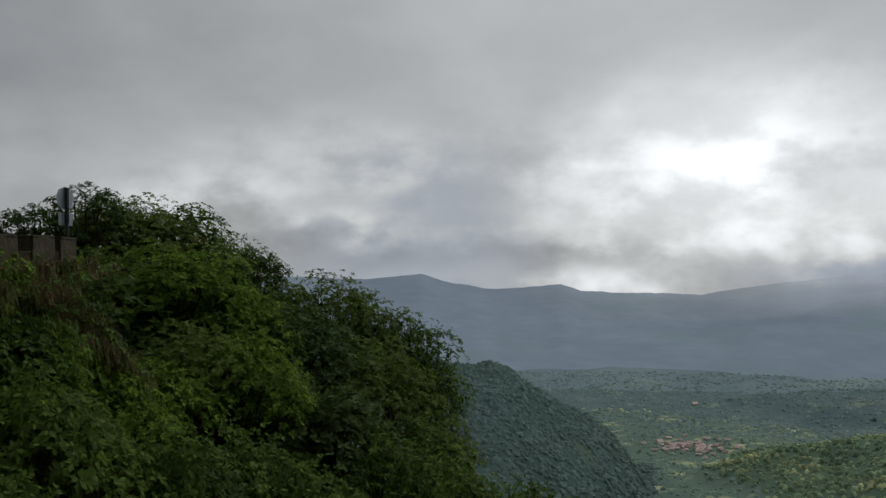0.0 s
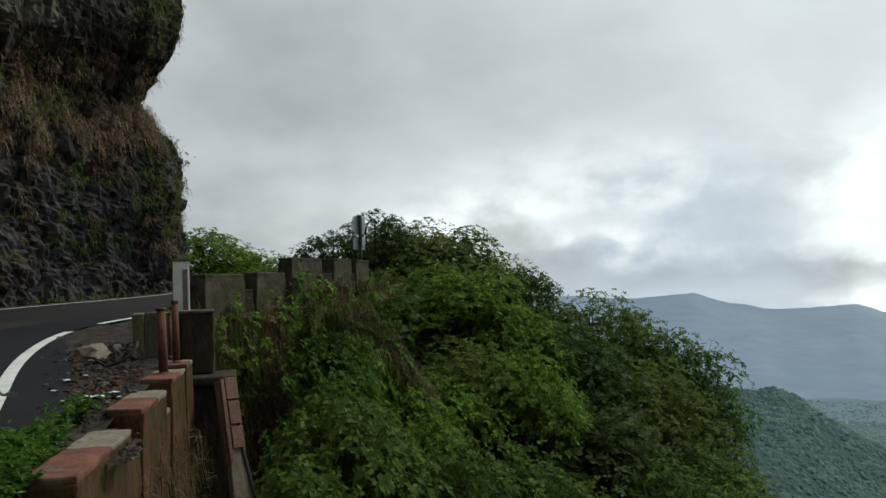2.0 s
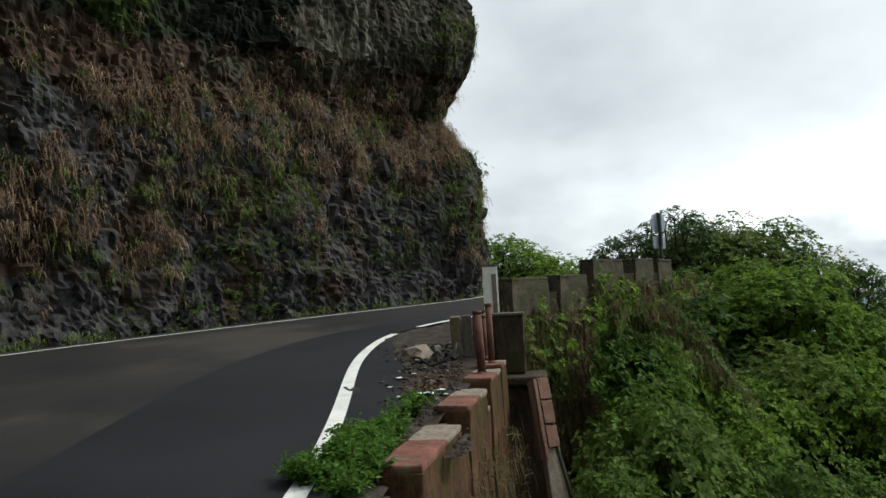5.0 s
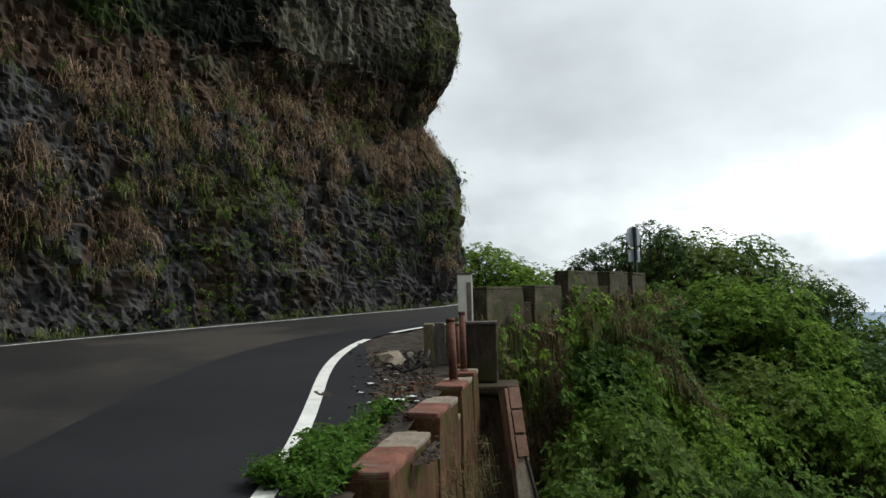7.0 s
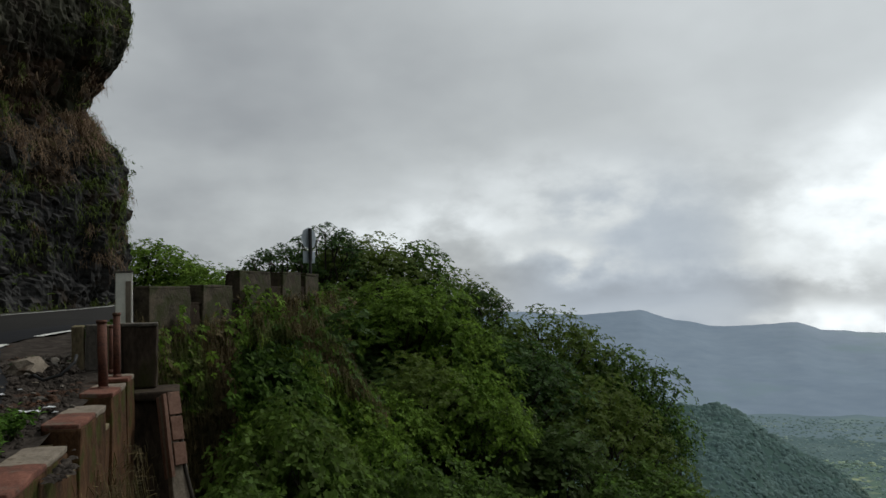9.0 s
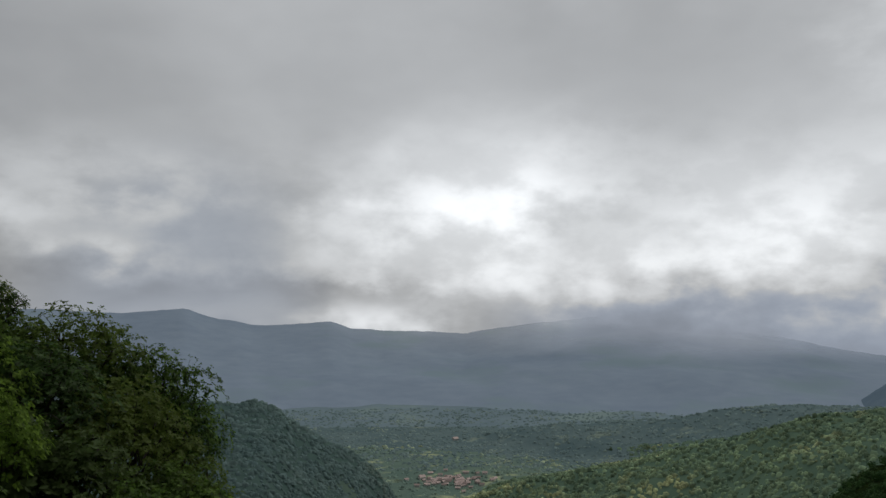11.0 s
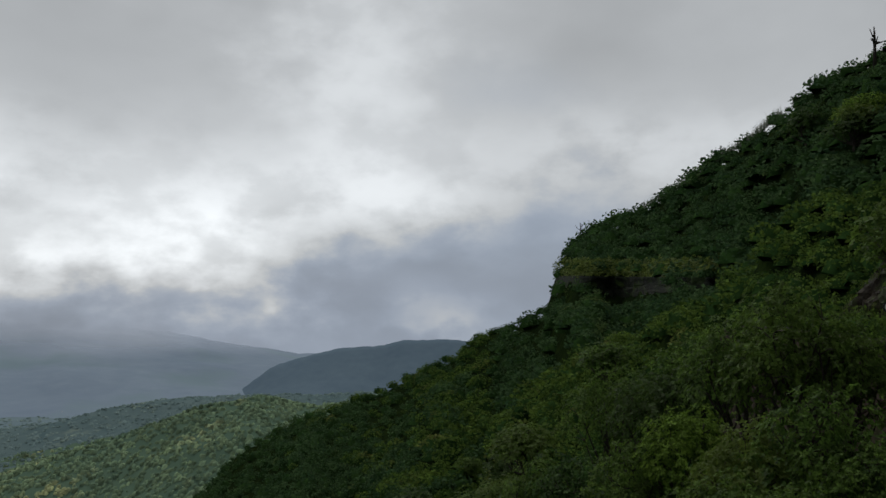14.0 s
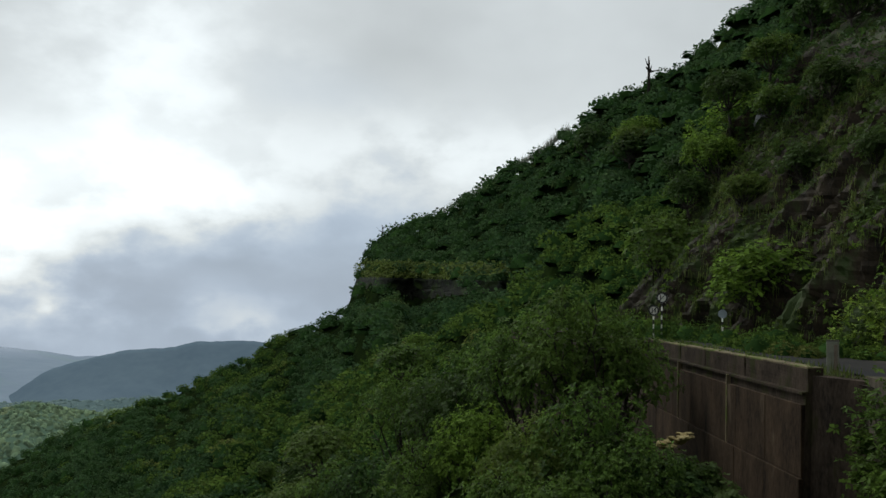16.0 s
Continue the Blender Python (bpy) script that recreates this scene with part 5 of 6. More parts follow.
def polar_points(seed, n, az0, az1, r0, r1, power=1.0):
    g = np.random.default_rng(seed)
    az, r = np.radians(g.uniform(az0, az1, n)), np.exp(np.log(r0) + (np.log(r1) - np.log(r0)) * g.random(n) ** power)
    x, y = -np.sin(az) * r, np.cos(az) * r
    return np.stack([x, y, ground_z(x, y)], 1), r, np.degrees(az)


def spaced(pts, radius, gap=0.60):
    """Which points to keep so that crowns stand side by side and leave dark gaps."""
    cell, grid, keep = 6.0, collections.defaultdict(list), []
    for i in np.argsort(-radius * np.random.default_rng(12).uniform(0.7, 1.3, len(pts))):
        x, y, r = pts[i, 0], pts[i, 1], radius[i]
        cx, cy = int(x // cell), int(y // cell)
        if all((x - u) ** 2 + (y - v) ** 2 > (gap * (r + w)) ** 2 for dx in (-2, -1, 0, 1, 2) for dy in (-2, -1, 0, 1, 2) for u, v, w in grid[cx + dx, cy + dy]):
            grid[cx, cy].append((x, y, r))
            keep.append(i)
    return np.sort(np.array(keep))


P, R, A = polar_points(301, 15000, -104, -33, 34, 660, 0.75)
P2, R2, A2 = polar_points(305, 6000, -106, -66, 92, 380, 1.0)
P, R, A = np.concatenate([P, P2]), np.concatenate([R, R2]), np.concatenate([A, A2])
d_out, _ = along(OUT, P[:, :2])
keep = (R < 1.03 * hill_crest(A)[1]) & ~(inside(BEHIND, P[:, :2]) & (R < 52)) & (d_out > 3.0)
keep &= ~((np.abs(A + 72.2) < 6.6) & (np.abs(np.degrees(np.arctan2(P[:, 2] - EYE, R)) - 0.7) < 1.7) & (R > 180) & (np.random.default_rng(6).random(len(P)) < 0.85))
keep &= ~(inside(BEHIND, P[:, :2]) & (P[:, 0] < 60) & (P[:, 2] < 9))
P, R, A = P[keep], R[keep], A[keep]
size = np.interp(R, [34, 60, 150, 300, 600], [1.0, 1.6, 2.4, 3.2, 4.2]) * np.random.default_rng(1).uniform(0.45, 1.45, len(P)) * (1 + 0.35 * ripple(P[:, 0], P[:, 1], 25))
near_in = spaced(P, size)
P, R, A, size = P[near_in], R[near_in], A[near_in], size[near_in]
crowns("wood", "rounded dark green cores in the slope's crowns, inner shade put into their colour", P + np.array([0, 0, 1.0]) * size[:, None] * 0.1, size * 0.72, CROWN_CORE, 314, 0.85)
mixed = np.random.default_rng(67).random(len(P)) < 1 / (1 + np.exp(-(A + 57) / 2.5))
# crowns beyond the near ridge take the copy with shade in its colour
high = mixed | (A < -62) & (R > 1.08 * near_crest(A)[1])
strewn("undergrowth", "leafy green scrub and tree tops on the near slope", P[~high], size[~high], np.clip(size[~high] * np.interp(R[~high], [40, 150], [0.135, 0.235]), 0.14, 1.2), 150, SCRUB, 311, 0.3, 0.12)
strewn("undergrowth", "trees on the high far slope, coloured dark green for shade and distance", P[high], size[high], np.clip(size[high] * 0.25, 0.25, 1.3), 105, SHADED_SCRUB, 317, 0.3, 0.12)
P, R, A = polar_points(307, 1900, -108, -90, 24, 70)
P = P[inside(BEHIND, P[:, :2]) & (P[:, 2] > 7)]
strewn("undergrowth", "dark bushes on the brow above the rock slope", P, np.full(len(P), 1.3), np.full(len(P), 0.34), 40, LEAF_DARK, 321, 0.3, 0.12)

# the ledge of the far slope: grass above, a dark rock band with an overhanging edge below
g = np.random.default_rng(66)
reach, spread, band_top = np.linspace(150, 420, 240), [], []
for a in np.arange(-79.0, -66.3, 0.14):
    sx, sy = -math.sin(radians(a)), math.cos(radians(a))
    seen = np.degrees(np.arctan2(ground_z(sx * reach, sy * reach) - EYE, reach))
    d = float(reach[int(np.argmax(seen > 1.0))]) - 5.0
    band_top.append((a, d))
    for el in (1.45, 1.7, 1.95, 2.2, 2.45):
        spread.append((sx * (d + 6 * el), sy * (d + 6 * el), EYE + d * math.tan(radians(el + 0.1 * g.normal()))))
spread = np.array(spread)
hung_on = spread[::2] - np.array([0, 0, 7.5]) - 5.0 * spread[::2] / np.hypot(spread[::2, 0], spread[::2, 1])[:, None] * np.array([1, 1, 0])
strewn("undergrowth", "dark ferns and creepers hanging on the rock band", hung_on, np.full(len(hung_on), 1.5), np.full(len(hung_on), 0.55), 14, LEAF_DARK, 323)
strewn("green_grass", "soft green grass on the ledge of the far slope", spread, np.full(len(spread), 1.6), np.full(len(spread), 0.8), 16, GRASS, 319)


def rock_band():
    """A dark basalt band along the ledge, deepest at its open end."""
    a, d = np.array(band_top).T
    d = np.convolve(np.pad(d, 5, mode="edge"), np.ones(11) / 11, "valid")
    k = np.linspace(0, 1, 22)
    deep = np.interp(a, [-79, -75, -71, -68.5, -66.3], [0.5, 0.9, 1.5, 2.6, 3.2])
    verts = []
    for az, dist, h in zip(a, d, deep):
        for t in k:
            q = Vector((az * 5.0, t * h * 5.0, 0.0))
            out = 2.2 * math.exp(-(t / 0.22) ** 2) + 1.3 * noise.noise(q * 0.35) + blocky(q, 3.2, 1.0, 0.4)
            r = dist - 1.5 - out + 3.0 * t * 0.4
            verts.append((-math.sin(radians(az)) * r, math.cos(radians(az)) * r, EYE + dist * math.tan(radians(1.45 - t * h)) + 0.3 * noise.noise(q)))
    n, m = len(a), len(k)
    ii, jj = np.meshgrid(np.arange(n - 1), np.arange(m - 1), indexing="ij")
    f = np.stack([ii * m + jj, ii * m + jj + 1, (ii + 1) * m + jj + 1, (ii + 1) * m + jj], -1).reshape(-1, 4)
    # the overhang's shade is in this material's dark tone
    tagged(new("rock_band", mesh_of("rock_band", verts, f, SHADED_BASALT)), "dark overhanging rock band under the grassy ledge", "cliff", kind="structure")


rock_band()


def dead_tree(az, d, el, height, seed):
    """A bare grey snag with forked limbs."""
    g = random.Random(seed)
    p = on_az(az, d, EYE + d * math.tan(radians(el)))
    ob = thing("dead_tree", (p.x, p.y, p.z), "bare grey dead tree against the sky", "tree", "dead trees on the skyline")
    limbs = [tube([(0, 0, -3), (0.1, 0, height * 0.5), (0.2, 0.1, height)], [0.34, 0.24, 0.09], 6)]
    for k in range(9):
        z, a = height * g.uniform(0.3, 0.9), g.uniform(0, 6.28)
        r = g.uniform(0.25, 0.5) * height
        mid = Vector((0.12 + 0.5 * r * math.cos(a), 0.5 * r * math.sin(a), z + 0.1 * r))
        tip = Vector((0.12 + r * math.cos(a), r * math.sin(a), z + g.uniform(0.2, 0.6) * r))
        limbs.append(tube([(0.1, 0, z - 0.2), mid, tip], [0.17, 0.12, 0.06], 5))
    part("trunk", joined(*limbs), BARK, ob)


dead_tree(-87.2, 165, 15.6, 5.2, 1)
dead_tree(-68.2, 375, 4.2, 7.0, 2)
P, R, A = polar_points(302, 1800, -112, -30, 11, 40)
d_out, _ = along(OUT, P[:, :2])
keep = ~inside(BEHIND, P[:, :2]) & ~inside(ROADRING, P[:, :2]) & (d_out > 1.6)
P, R = P[keep], R[keep]
strewn("undergrowth", "green weeds and shrubs on the gully slope", P, np.full(len(P), 0.8), np.full(len(P), 0.19), 34, LEAF_DARK, 312)
P, R, A = polar_points(303, 12000, -62, 10, 640, 1650, 0.8)
P2, R2, A2 = polar_points(306, 6000, -62, 10, 760, 1640)
P, R, A = np.concatenate([P, P2]), np.concatenate([R, R2]), np.concatenate([A, A2])
open_land = ripple(P[:, 0], P[:, 1], 260) + 0.3 * np.random.default_rng(3).normal(size=len(P)) + 0.9 * np.exp(-((A + 17) / 5.5) ** 2 - ((R - 1400) / 240) ** 2)
keep = (open_land < 0.72) | ((R < 1120) & (A > -13)) | ((A < -26) & (R < 1500))
P, R, A = P[keep], R[keep], A[keep]
size = np.clip(R * 0.0036, 2.4, 6.4) * np.random.default_rng(2).uniform(0.4, 1.3, len(P))
spur = (A > -14.5) & (R < 1160)
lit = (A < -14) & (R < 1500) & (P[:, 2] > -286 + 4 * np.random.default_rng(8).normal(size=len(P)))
thick = np.repeat(P[spur], 3, 0)
thick[:, :2] += np.random.default_rng(17).normal(size=(len(thick), 2)) * 6.0
thick[:, 2] = ground_z(thick[:, 0], thick[:, 1])
thick_size = np.repeat(size[spur], 3) * np.random.default_rng(18).uniform(0.7, 1.25, len(thick))
crowns("wood", "woods on the low spur, haze put into their dark green", thick, thick_size * 0.95, MID_WOOD, 313, 0.62, -0.8)
crowns("wood", "woods on the foothills, sunlight put into their yellow-green colour", P[lit], size[lit] * 0.85, LIT_WOOD, 315, 0.8, -0.6)
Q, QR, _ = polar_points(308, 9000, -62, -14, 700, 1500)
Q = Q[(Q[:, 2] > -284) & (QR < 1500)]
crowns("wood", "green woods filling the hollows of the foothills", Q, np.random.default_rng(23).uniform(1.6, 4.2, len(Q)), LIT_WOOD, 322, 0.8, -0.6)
strewn("wood", "sprays on the tops of the foothill woods, sunlight put into their pale colour", P[lit][::2], size[lit][::2], size[lit][::2] * 0.55, 7, LIT_WOOD, 320, 0.25)
plain = ~spur & ~lit & (R + 80 * np.sin(np.radians(A) * 9) < 1500)
crowns("wood", "green woods and hedges over the valley floor, haze put into their colour", P[plain], size[plain] * 0.62, FAR_WOOD, 316, 0.7, -0.5)
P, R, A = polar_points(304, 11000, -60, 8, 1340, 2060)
crowns("wood", "woods below the range, haze put into their blue-green colour", P, np.random.default_rng(22).uniform(2.0, 4.8, len(P)), HAZE_WOOD, 318, 0.5, -0.6)


# ---- village on the valley floor ----
def house(x, y, z, w, d, h, turn, label):
    ob = thing("house", (x, y, z), label, "house", "village houses", turn=turn)
    part("wall", box(w, d, h + 1.5, (0, 0, -1.5), 0), LIME, ob)
    bm = bmesh.new()
    ends = []
    for sx in (-1, 1):
        ends.append([bm.verts.new((sx * (w / 2 + 0.6), -d / 2 - 0.8, h - 0.3)), bm.verts.new((sx * (w / 2 + 0.6), d / 2 + 0.8, h - 0.3)), bm.verts.new((sx * (w / 2 + 0.6), 0, h + d * 0.3))])
    a, b = ends
    bm.faces.new(a), bm.faces.new(b[::-1])
    for k in range(3):
        bm.faces.new((a[k], b[k], b[(k + 1) % 3], a[(k + 1) % 3]))
    bmesh.ops.recalc_face_normals(bm, faces=bm.faces)
    part("roof", bm, TILE, ob)
    return ob


hr = random.Random(9)
for k in range(86):
    az, d = -17.1 + hr.gauss(0, 1.3), 1272 + hr.gauss(0, 24)
    x, y = -math.sin(radians(az)) * d, math.cos(radians(az)) * d
    house(x, y, float(ground_z(x, y)[0]), hr.uniform(4.5, 8), hr.uniform(4, 5.5), hr.uniform(2.3, 3.0), hr.uniform(-25, 25), "small village house with red clay tile roof")
for az, d, w in [(-15.0, 1290, 9), (-17.4, 1640, 10), (-33.0, 2080, 12), (-35.0, 2000, 10)]:
    x, y = -math.sin(radians(az)) * d, math.cos(radians(az)) * d
    house(x, y, float(ground_z(x, y)[0]), w, 9, 4, 10, "lone pale house among the fields")


# ---- grass, weeds and vines ----
def blades(places, outs, lengths, width, seed, droop=0.75, per=14, spread=0.6):
    """Tufts of arching blades that spring out along outs and hang: verts and faces."""
    g = np.random.default_rng(seed)
    n = len(places)
    p = np.repeat(places, per, 0) + g.normal(size=(n * per, 3)) * 0.09
    o = np.repeat(outs, per, 0) + g.normal(size=(n * per, 3)) * spread
    o /= np.linalg.norm(o, axis=1)[:, None]
    l = (np.repeat(lengths, per) * g.uniform(0.5, 1.2, n * per))[:, None]
    down = np.array([0, 0, -1.0])
    q1 = p + o * l * 0.35 + np.array([0, 0, 0.12]) * l
    q2 = p + o * l * 0.55 + down * l * droop
    s = np.cross(o, down + g.normal(size=(n * per, 3)) * 0.3)
    s = s / (np.linalg.norm(s, axis=1)[:, None] + 1e-9) * width * g.uniform(0.6, 1.4, (n * per, 1))
    v = np.stack([p - s, p + s, q1 + s * 0.8, q1 - s * 0.8, q2 + s * 0.2, q2 - s * 0.2], 1).reshape(-1, 3)
    k = 6 * np.arange(n * per)[:, None]
    f = np.concatenate([k + np.array([0, 1, 2, 3]), k + np.array([3, 2, 4, 5])])
    return v, f


def cliff_spots(seed, n, v0, v1, s0=50, s1=330, patch=None):
    """Places on the cliff's face between two heights, with the way out from it."""
    g = np.random.default_rng(seed)
    k = g.integers(s0, s1, n)
    h = g.uniform(v0, v1, n)
    j = np.clip(((h + 0.4) / 0.11).astype(int), 0, CLIFF.shape[1] - 14)
    p = CLIFF[k, j]
    if patch is not None:
        keep = patch(p) + 0.25 * g.normal(size=n) > 0
        p, k = p[keep], k[keep]
    return p, np.concatenate([CLIFF_OUT[k], np.zeros((len(k), 1))], 1)


def patchy(size, at, phase=0.0):
    return lambda p: ripple(p[:, 0] + p[:, 1] + phase, p[:, 2] * 1.4 + phase, size) - at


def drifts(*ovals):
    """Where growth lies on the cliff: ovals by bearing, rise in degrees and their half widths."""
    def keep(p):
        r, az = np.hypot(p[:, 0], p[:, 1]), np.degrees(np.arctan2(-p[:, 0], p[:, 1]))
        el = np.degrees(np.arctan2(p[:, 2] - EYE, r))
        return np.max([1 - ((az - a) / wa) ** 2 - ((el - e) / we) ** 2 for a, e, wa, we in ovals], axis=0) - 0.25
    return keep


STRAW_DRIFTS = drifts((66, 8, 3.2, 4.5), (47.5, 11.4, 4.5, 2.2), (47, 14, 4.5, 1.2), (60, 4.5, 2, 2.5), (56, 12.5, 5, 1.6), (41, 10.5, 3, 1.8), (62, 15, 6, 1.0))
GREEN_DRIFTS = drifts((51, 10.4, 2.0, 3.8), (52.3, 7.6, 4.2, 1.7), (38.5, 7, 1.6, 4.2), (44, 12, 2.6, 1.0), (58.5, 13.5, 3, 1.4), (39, 18, 2.0, 2.5))
# dry hanging grass, thickest under the overhang and in drifts lower down
v, f = [], []
base = 0
for seed, n, v0, v1, ln, at in ((401, 520, 3.8, 8.0, 0.55, 0.22), (402, 520, 0.8, 6.0, 0.45, 0.26), (403, 120, 8.2, 10.0, 0.30, 0.25), (404, 2400, 0.8, 9.0, 0.58, None)):
    p, o = cliff_spots(seed, n, v0, v1, patch=STRAW_DRIFTS if at is None else patchy(1.7, at, seed))
    vv, ff = blades(p, o, np.random.default_rng(seed).uniform(0.5, 1.5, len(p)) * ln, 0.0105, seed, per=30, droop=0.26, spread=2.6)
    v.append(vv), f.append(ff + base)
    base += len(vv)
tagged(new("dry_grass", mesh_of("dry_grass", np.concatenate(v), np.concatenate(f), STRAW)), "dry straw-brown grass hanging from the cliff", "grass", kind="stuff")
v, f, base = [], [], 0
for seed, n, v0, v1, ln, at in ((411, 1500, 1.6, 6.8, 0.40, 0.04), (412, 420, 0.0, 0.35, 0.35, -0.4), (413, 240, 5.0, 7.8, 0.4, 0.2), (414, 260, 10.0, 13.5, 0.4, 0.1), (415, 3200, 0.6, 12.0, 0.42, None)):
    p, o = cliff_spots(seed, n, v0, v1, patch=GREEN_DRIFTS if at is None else patchy(2.0, at, seed))
    vv, ff = blades(p, o, np.random.default_rng(seed).uniform(0.6, 1.3, len(p)) * ln, 0.012, seed, per=16, droop=0.26, spread=2.2)
    v.append(vv), f.append(ff + base)
    base += len(vv)
tagged(new("green_grass", mesh_of("green_grass", np.concatenate(v), np.concatenate(f), GRASS)), "green grass and ferns growing on the cliff", "grass", kind="stuff")


def leafy(name, label, places, per, radius, leaf, material, seed, category="plant", face=None):
    """Plants as small whorls of leaves round each place, turned up and out from what they grow on."""
    g = np.random.default_rng(seed)
    m = max(1, per // 6)
    p = (places[:, None] + g.normal(size=(len(places), m, 3)) * radius).reshape(-1, 3)
    o = np.tile(np.array(face if face is not None else (0, 0, 1.0), float), (len(p), 1)) + 0.45 * g.normal(size=(len(p), 3))
    v, f = rosettes(p, o, leaf * g.uniform(0.75, 1.4, len(p)), 6, seed + 1, 0.60, 0.3)
    return tagged(new(name, mesh_of(name, v, f, material)), label, category, kind="stuff")


p1, o1 = cliff_spots(421, 90, 0.3, 2.8, 120, 200, patchy(1.6, 0.1))
p2, o2 = cliff_spots(422, 90, 7.6, 9.8, 255, 330, patchy(2.0, 0.0))
p3, o3 = cliff_spots(423, 110, 0.1, 1.6, 95, 330, patchy(1.8, 0.25))
p4, o4 = cliff_spots(424, 90, 1.0, 9.0, 65, 330, patchy(2.2, 0.35))
pts = np.concatenate([p1 + o1 * 0.15, p2 + o2 * 0.2, p3 + o3 * 0.1, p4 + o4 * 0.1])
leafy("cliff_plants", "small leafy green plants rooted in the cliff", pts, 44, 0.19, 0.085, LEAF, 431)

# vines over the retaining walls and below them
g = np.random.default_rng(441)
y = g.uniform(11.6, 21.5, 1500)
z = np.where(y < 16, 1.45, 1.85) - 4.9 * g.random(1500) ** 0.85
veil = np.stack([np.full(1500, -9.1) + 0.16 * np.clip(1.2 - z, 0, 6), y, z], 1)
drift = ripple(veil[:, 1] * 1.6, veil[:, 2] * 0.7, 1.8) + 0.2 * g.normal(size=1500)
leafy("vines", "green creeper hanging over the retaining wall", veil[(drift > 0.20) | ((veil[:, 2] > 0.5) & (drift > 0.0))], 36, 0.17, 0.10, LEAF_LIGHT, 442, face=(0.75, 0.1, 0.75))
leafy("dry_creeper", "dry brown creeper hanging on the retaining wall", veil[drift < 0.22][::3], 30, 0.17, 0.10, DRYVINE, 443, face=(0.75, 0.1, 0.75))
v, f = blades(veil[drift < 0.1], np.tile([0.5, -0.15, 0.0], (int((drift < 0.1).sum()), 1)), np.full(int((drift < 0.1).sum()), 0.42), 0.009, 443, per=20, droop=0.9, spread=0.45)
tagged(new("dry_grass", mesh_of("dry_grass", v, f, DRYVINE)), "dry brown grass hanging on the retaining wall", "grass", kind="stuff")
# bright creeper bank under the far blocks
g = np.random.default_rng(451)
a, e = g.uniform(19.8, 28.6, 760), g.uniform(-12, 0.4, 760)
d = np.interp(a, [19.8, 21.4, 24, 26, 30.5], [19.4, 18.8, 18.2, 17.0, 15.6]) + 0.16 * e + 0.5 * ripple(a, e, 2.2) + 0.12 * g.normal(size=760)
ok = e < np.interp(a, [19.8, 20.4, 22.8, 24.2, 28.6], [-7.6, -7.0, -3.2, -0.9, -1.3]) + 0.55 * ripple(a, a, 0.9) - 0.3
bank = np.stack([-0.3 - np.sin(np.radians(a)) * d, 0.4 + np.cos(np.radians(a)) * d, EYE + d * np.tan(np.radians(e))], 1)[ok]
rise = (e - np.interp(a, [19.8, 21.5, 24.0, 26.2, 28.1], [-9.4, -8.0, -5.8, -4.0, -3.0]))[ok]
light = ripple(bank[:, 0] * 2, bank[:, 2] * 2, 2.0) > -0.1
low, mossy, upper = rise < -0.2, np.abs(rise + 0.2) < 0.75, rise > 0.3
leafy("creeper_bank", "bright green creeper bank below the parapet", bank[low & light], 72, 0.22, 0.12, LEAF_LIGHT, 452, face=(0.75, 0.1, 0.75))
def hung(name, label, places, length, width, per, material, seed, out=(0.7, -0.25, 0.15), droop=0.6):
    """Grass hanging from a steep bank."""
    v, f = blades(places, np.tile(np.array(out), (len(places), 1)), np.full(len(places), length), width, seed, per=per, droop=droop, spread=0.5)
    return tagged(new(name, mesh_of(name, v, f, material)), label, "grass", kind="stuff")


hung("green_grass", "bright yellow-green grass along the shoulder of the bank", bank[mossy] + np.array([0.03, 0.0, 0.03]), 0.24, 0.012, 30, MOSS, 454)
leafy("creeper_bank", "darker green creeper among the bank", bank[low & ~light], 72, 0.24, 0.12, LEAF, 453, face=(0.75, 0.1, 0.75))
hung("dry_grass", "brown and olive grass on the steep earth beside the wall", bank[upper], 0.26, 0.011, 34, DRYVINE, 455)
leafy("creeper_bank", "small green tufts on the steep earth beside the wall", bank[upper][::2] + np.array([0.04, -0.04, 0.05]), 18, 0.18, 0.10, LEAF, 456, face=(0.75, 0.1, 0.75))
# brown roots and moss on the near blocks' valley side
row = np.linspace(0, 1, 60)
side_pts = np.stack([ROW_A.x + (ROW_B.x - ROW_A.x) * row + 0.20, ROW_A.y + (ROW_B.y - ROW_A.y) * row + 0.1, -0.1 - 1.2 * np.random.default_rng(5).random(60)], 1)
v, f = blades(side_pts, np.tile([0.8, 0.4, 0.0], (60, 1)), np.full(60, 0.35), 0.006, 461, per=16)
tagged(new("dry_grass", mesh_of("dry_grass", v, f, DRYVINE)), "dry roots and grass on the parapet's valley side", "grass", kind="stuff")
# second low wall on the right, hidden under creeper
g = np.random.default_rng(471)
x = g.uniform(12, 22.6, 520)
veil = np.stack([x, np.interp(x, [9.5, 17.6, 22.7], [-5.3, -4.5, -4.1]) + 0.15, -0.1 - 4.2 * g.random(520) ** 0.8], 1)
leafy("vines", "dense green creeper over the low wall", veil, 46, 0.2, 0.13, LEAF, 472)
# rubble and weeds behind the far parapet
g = np.random.default_rng(475)
t = g.random(420)
verge = np.stack([23.9 + 15.4 * t, -3.5 + 4.87 * t - 0.9 * g.random(420), np.full(420, -0.08)], 1)
v, f = blades(verge, np.tile([0.0, 0.0, 1.0], (420, 1)), g.uniform(0.08, 0.26, 420), 0.012, 476, per=9, droop=-0.5, spread=0.6)
tagged(new("green_grass", mesh_of("green_grass", v, f, GRASS)), "rough grass and weeds along the far parapet", "grass", kind="stuff")
top = np.stack([23.9 + 15.4 * t[:60], -3.05 + 4.87 * t[:60] - 0.1 * g.random(60), np.full(60, 0.17)], 1)
leafy("moss_tufts", "tufts of moss and small weeds on the far parapet", top, 18, 0.07, 0.07, LEAF, 477)
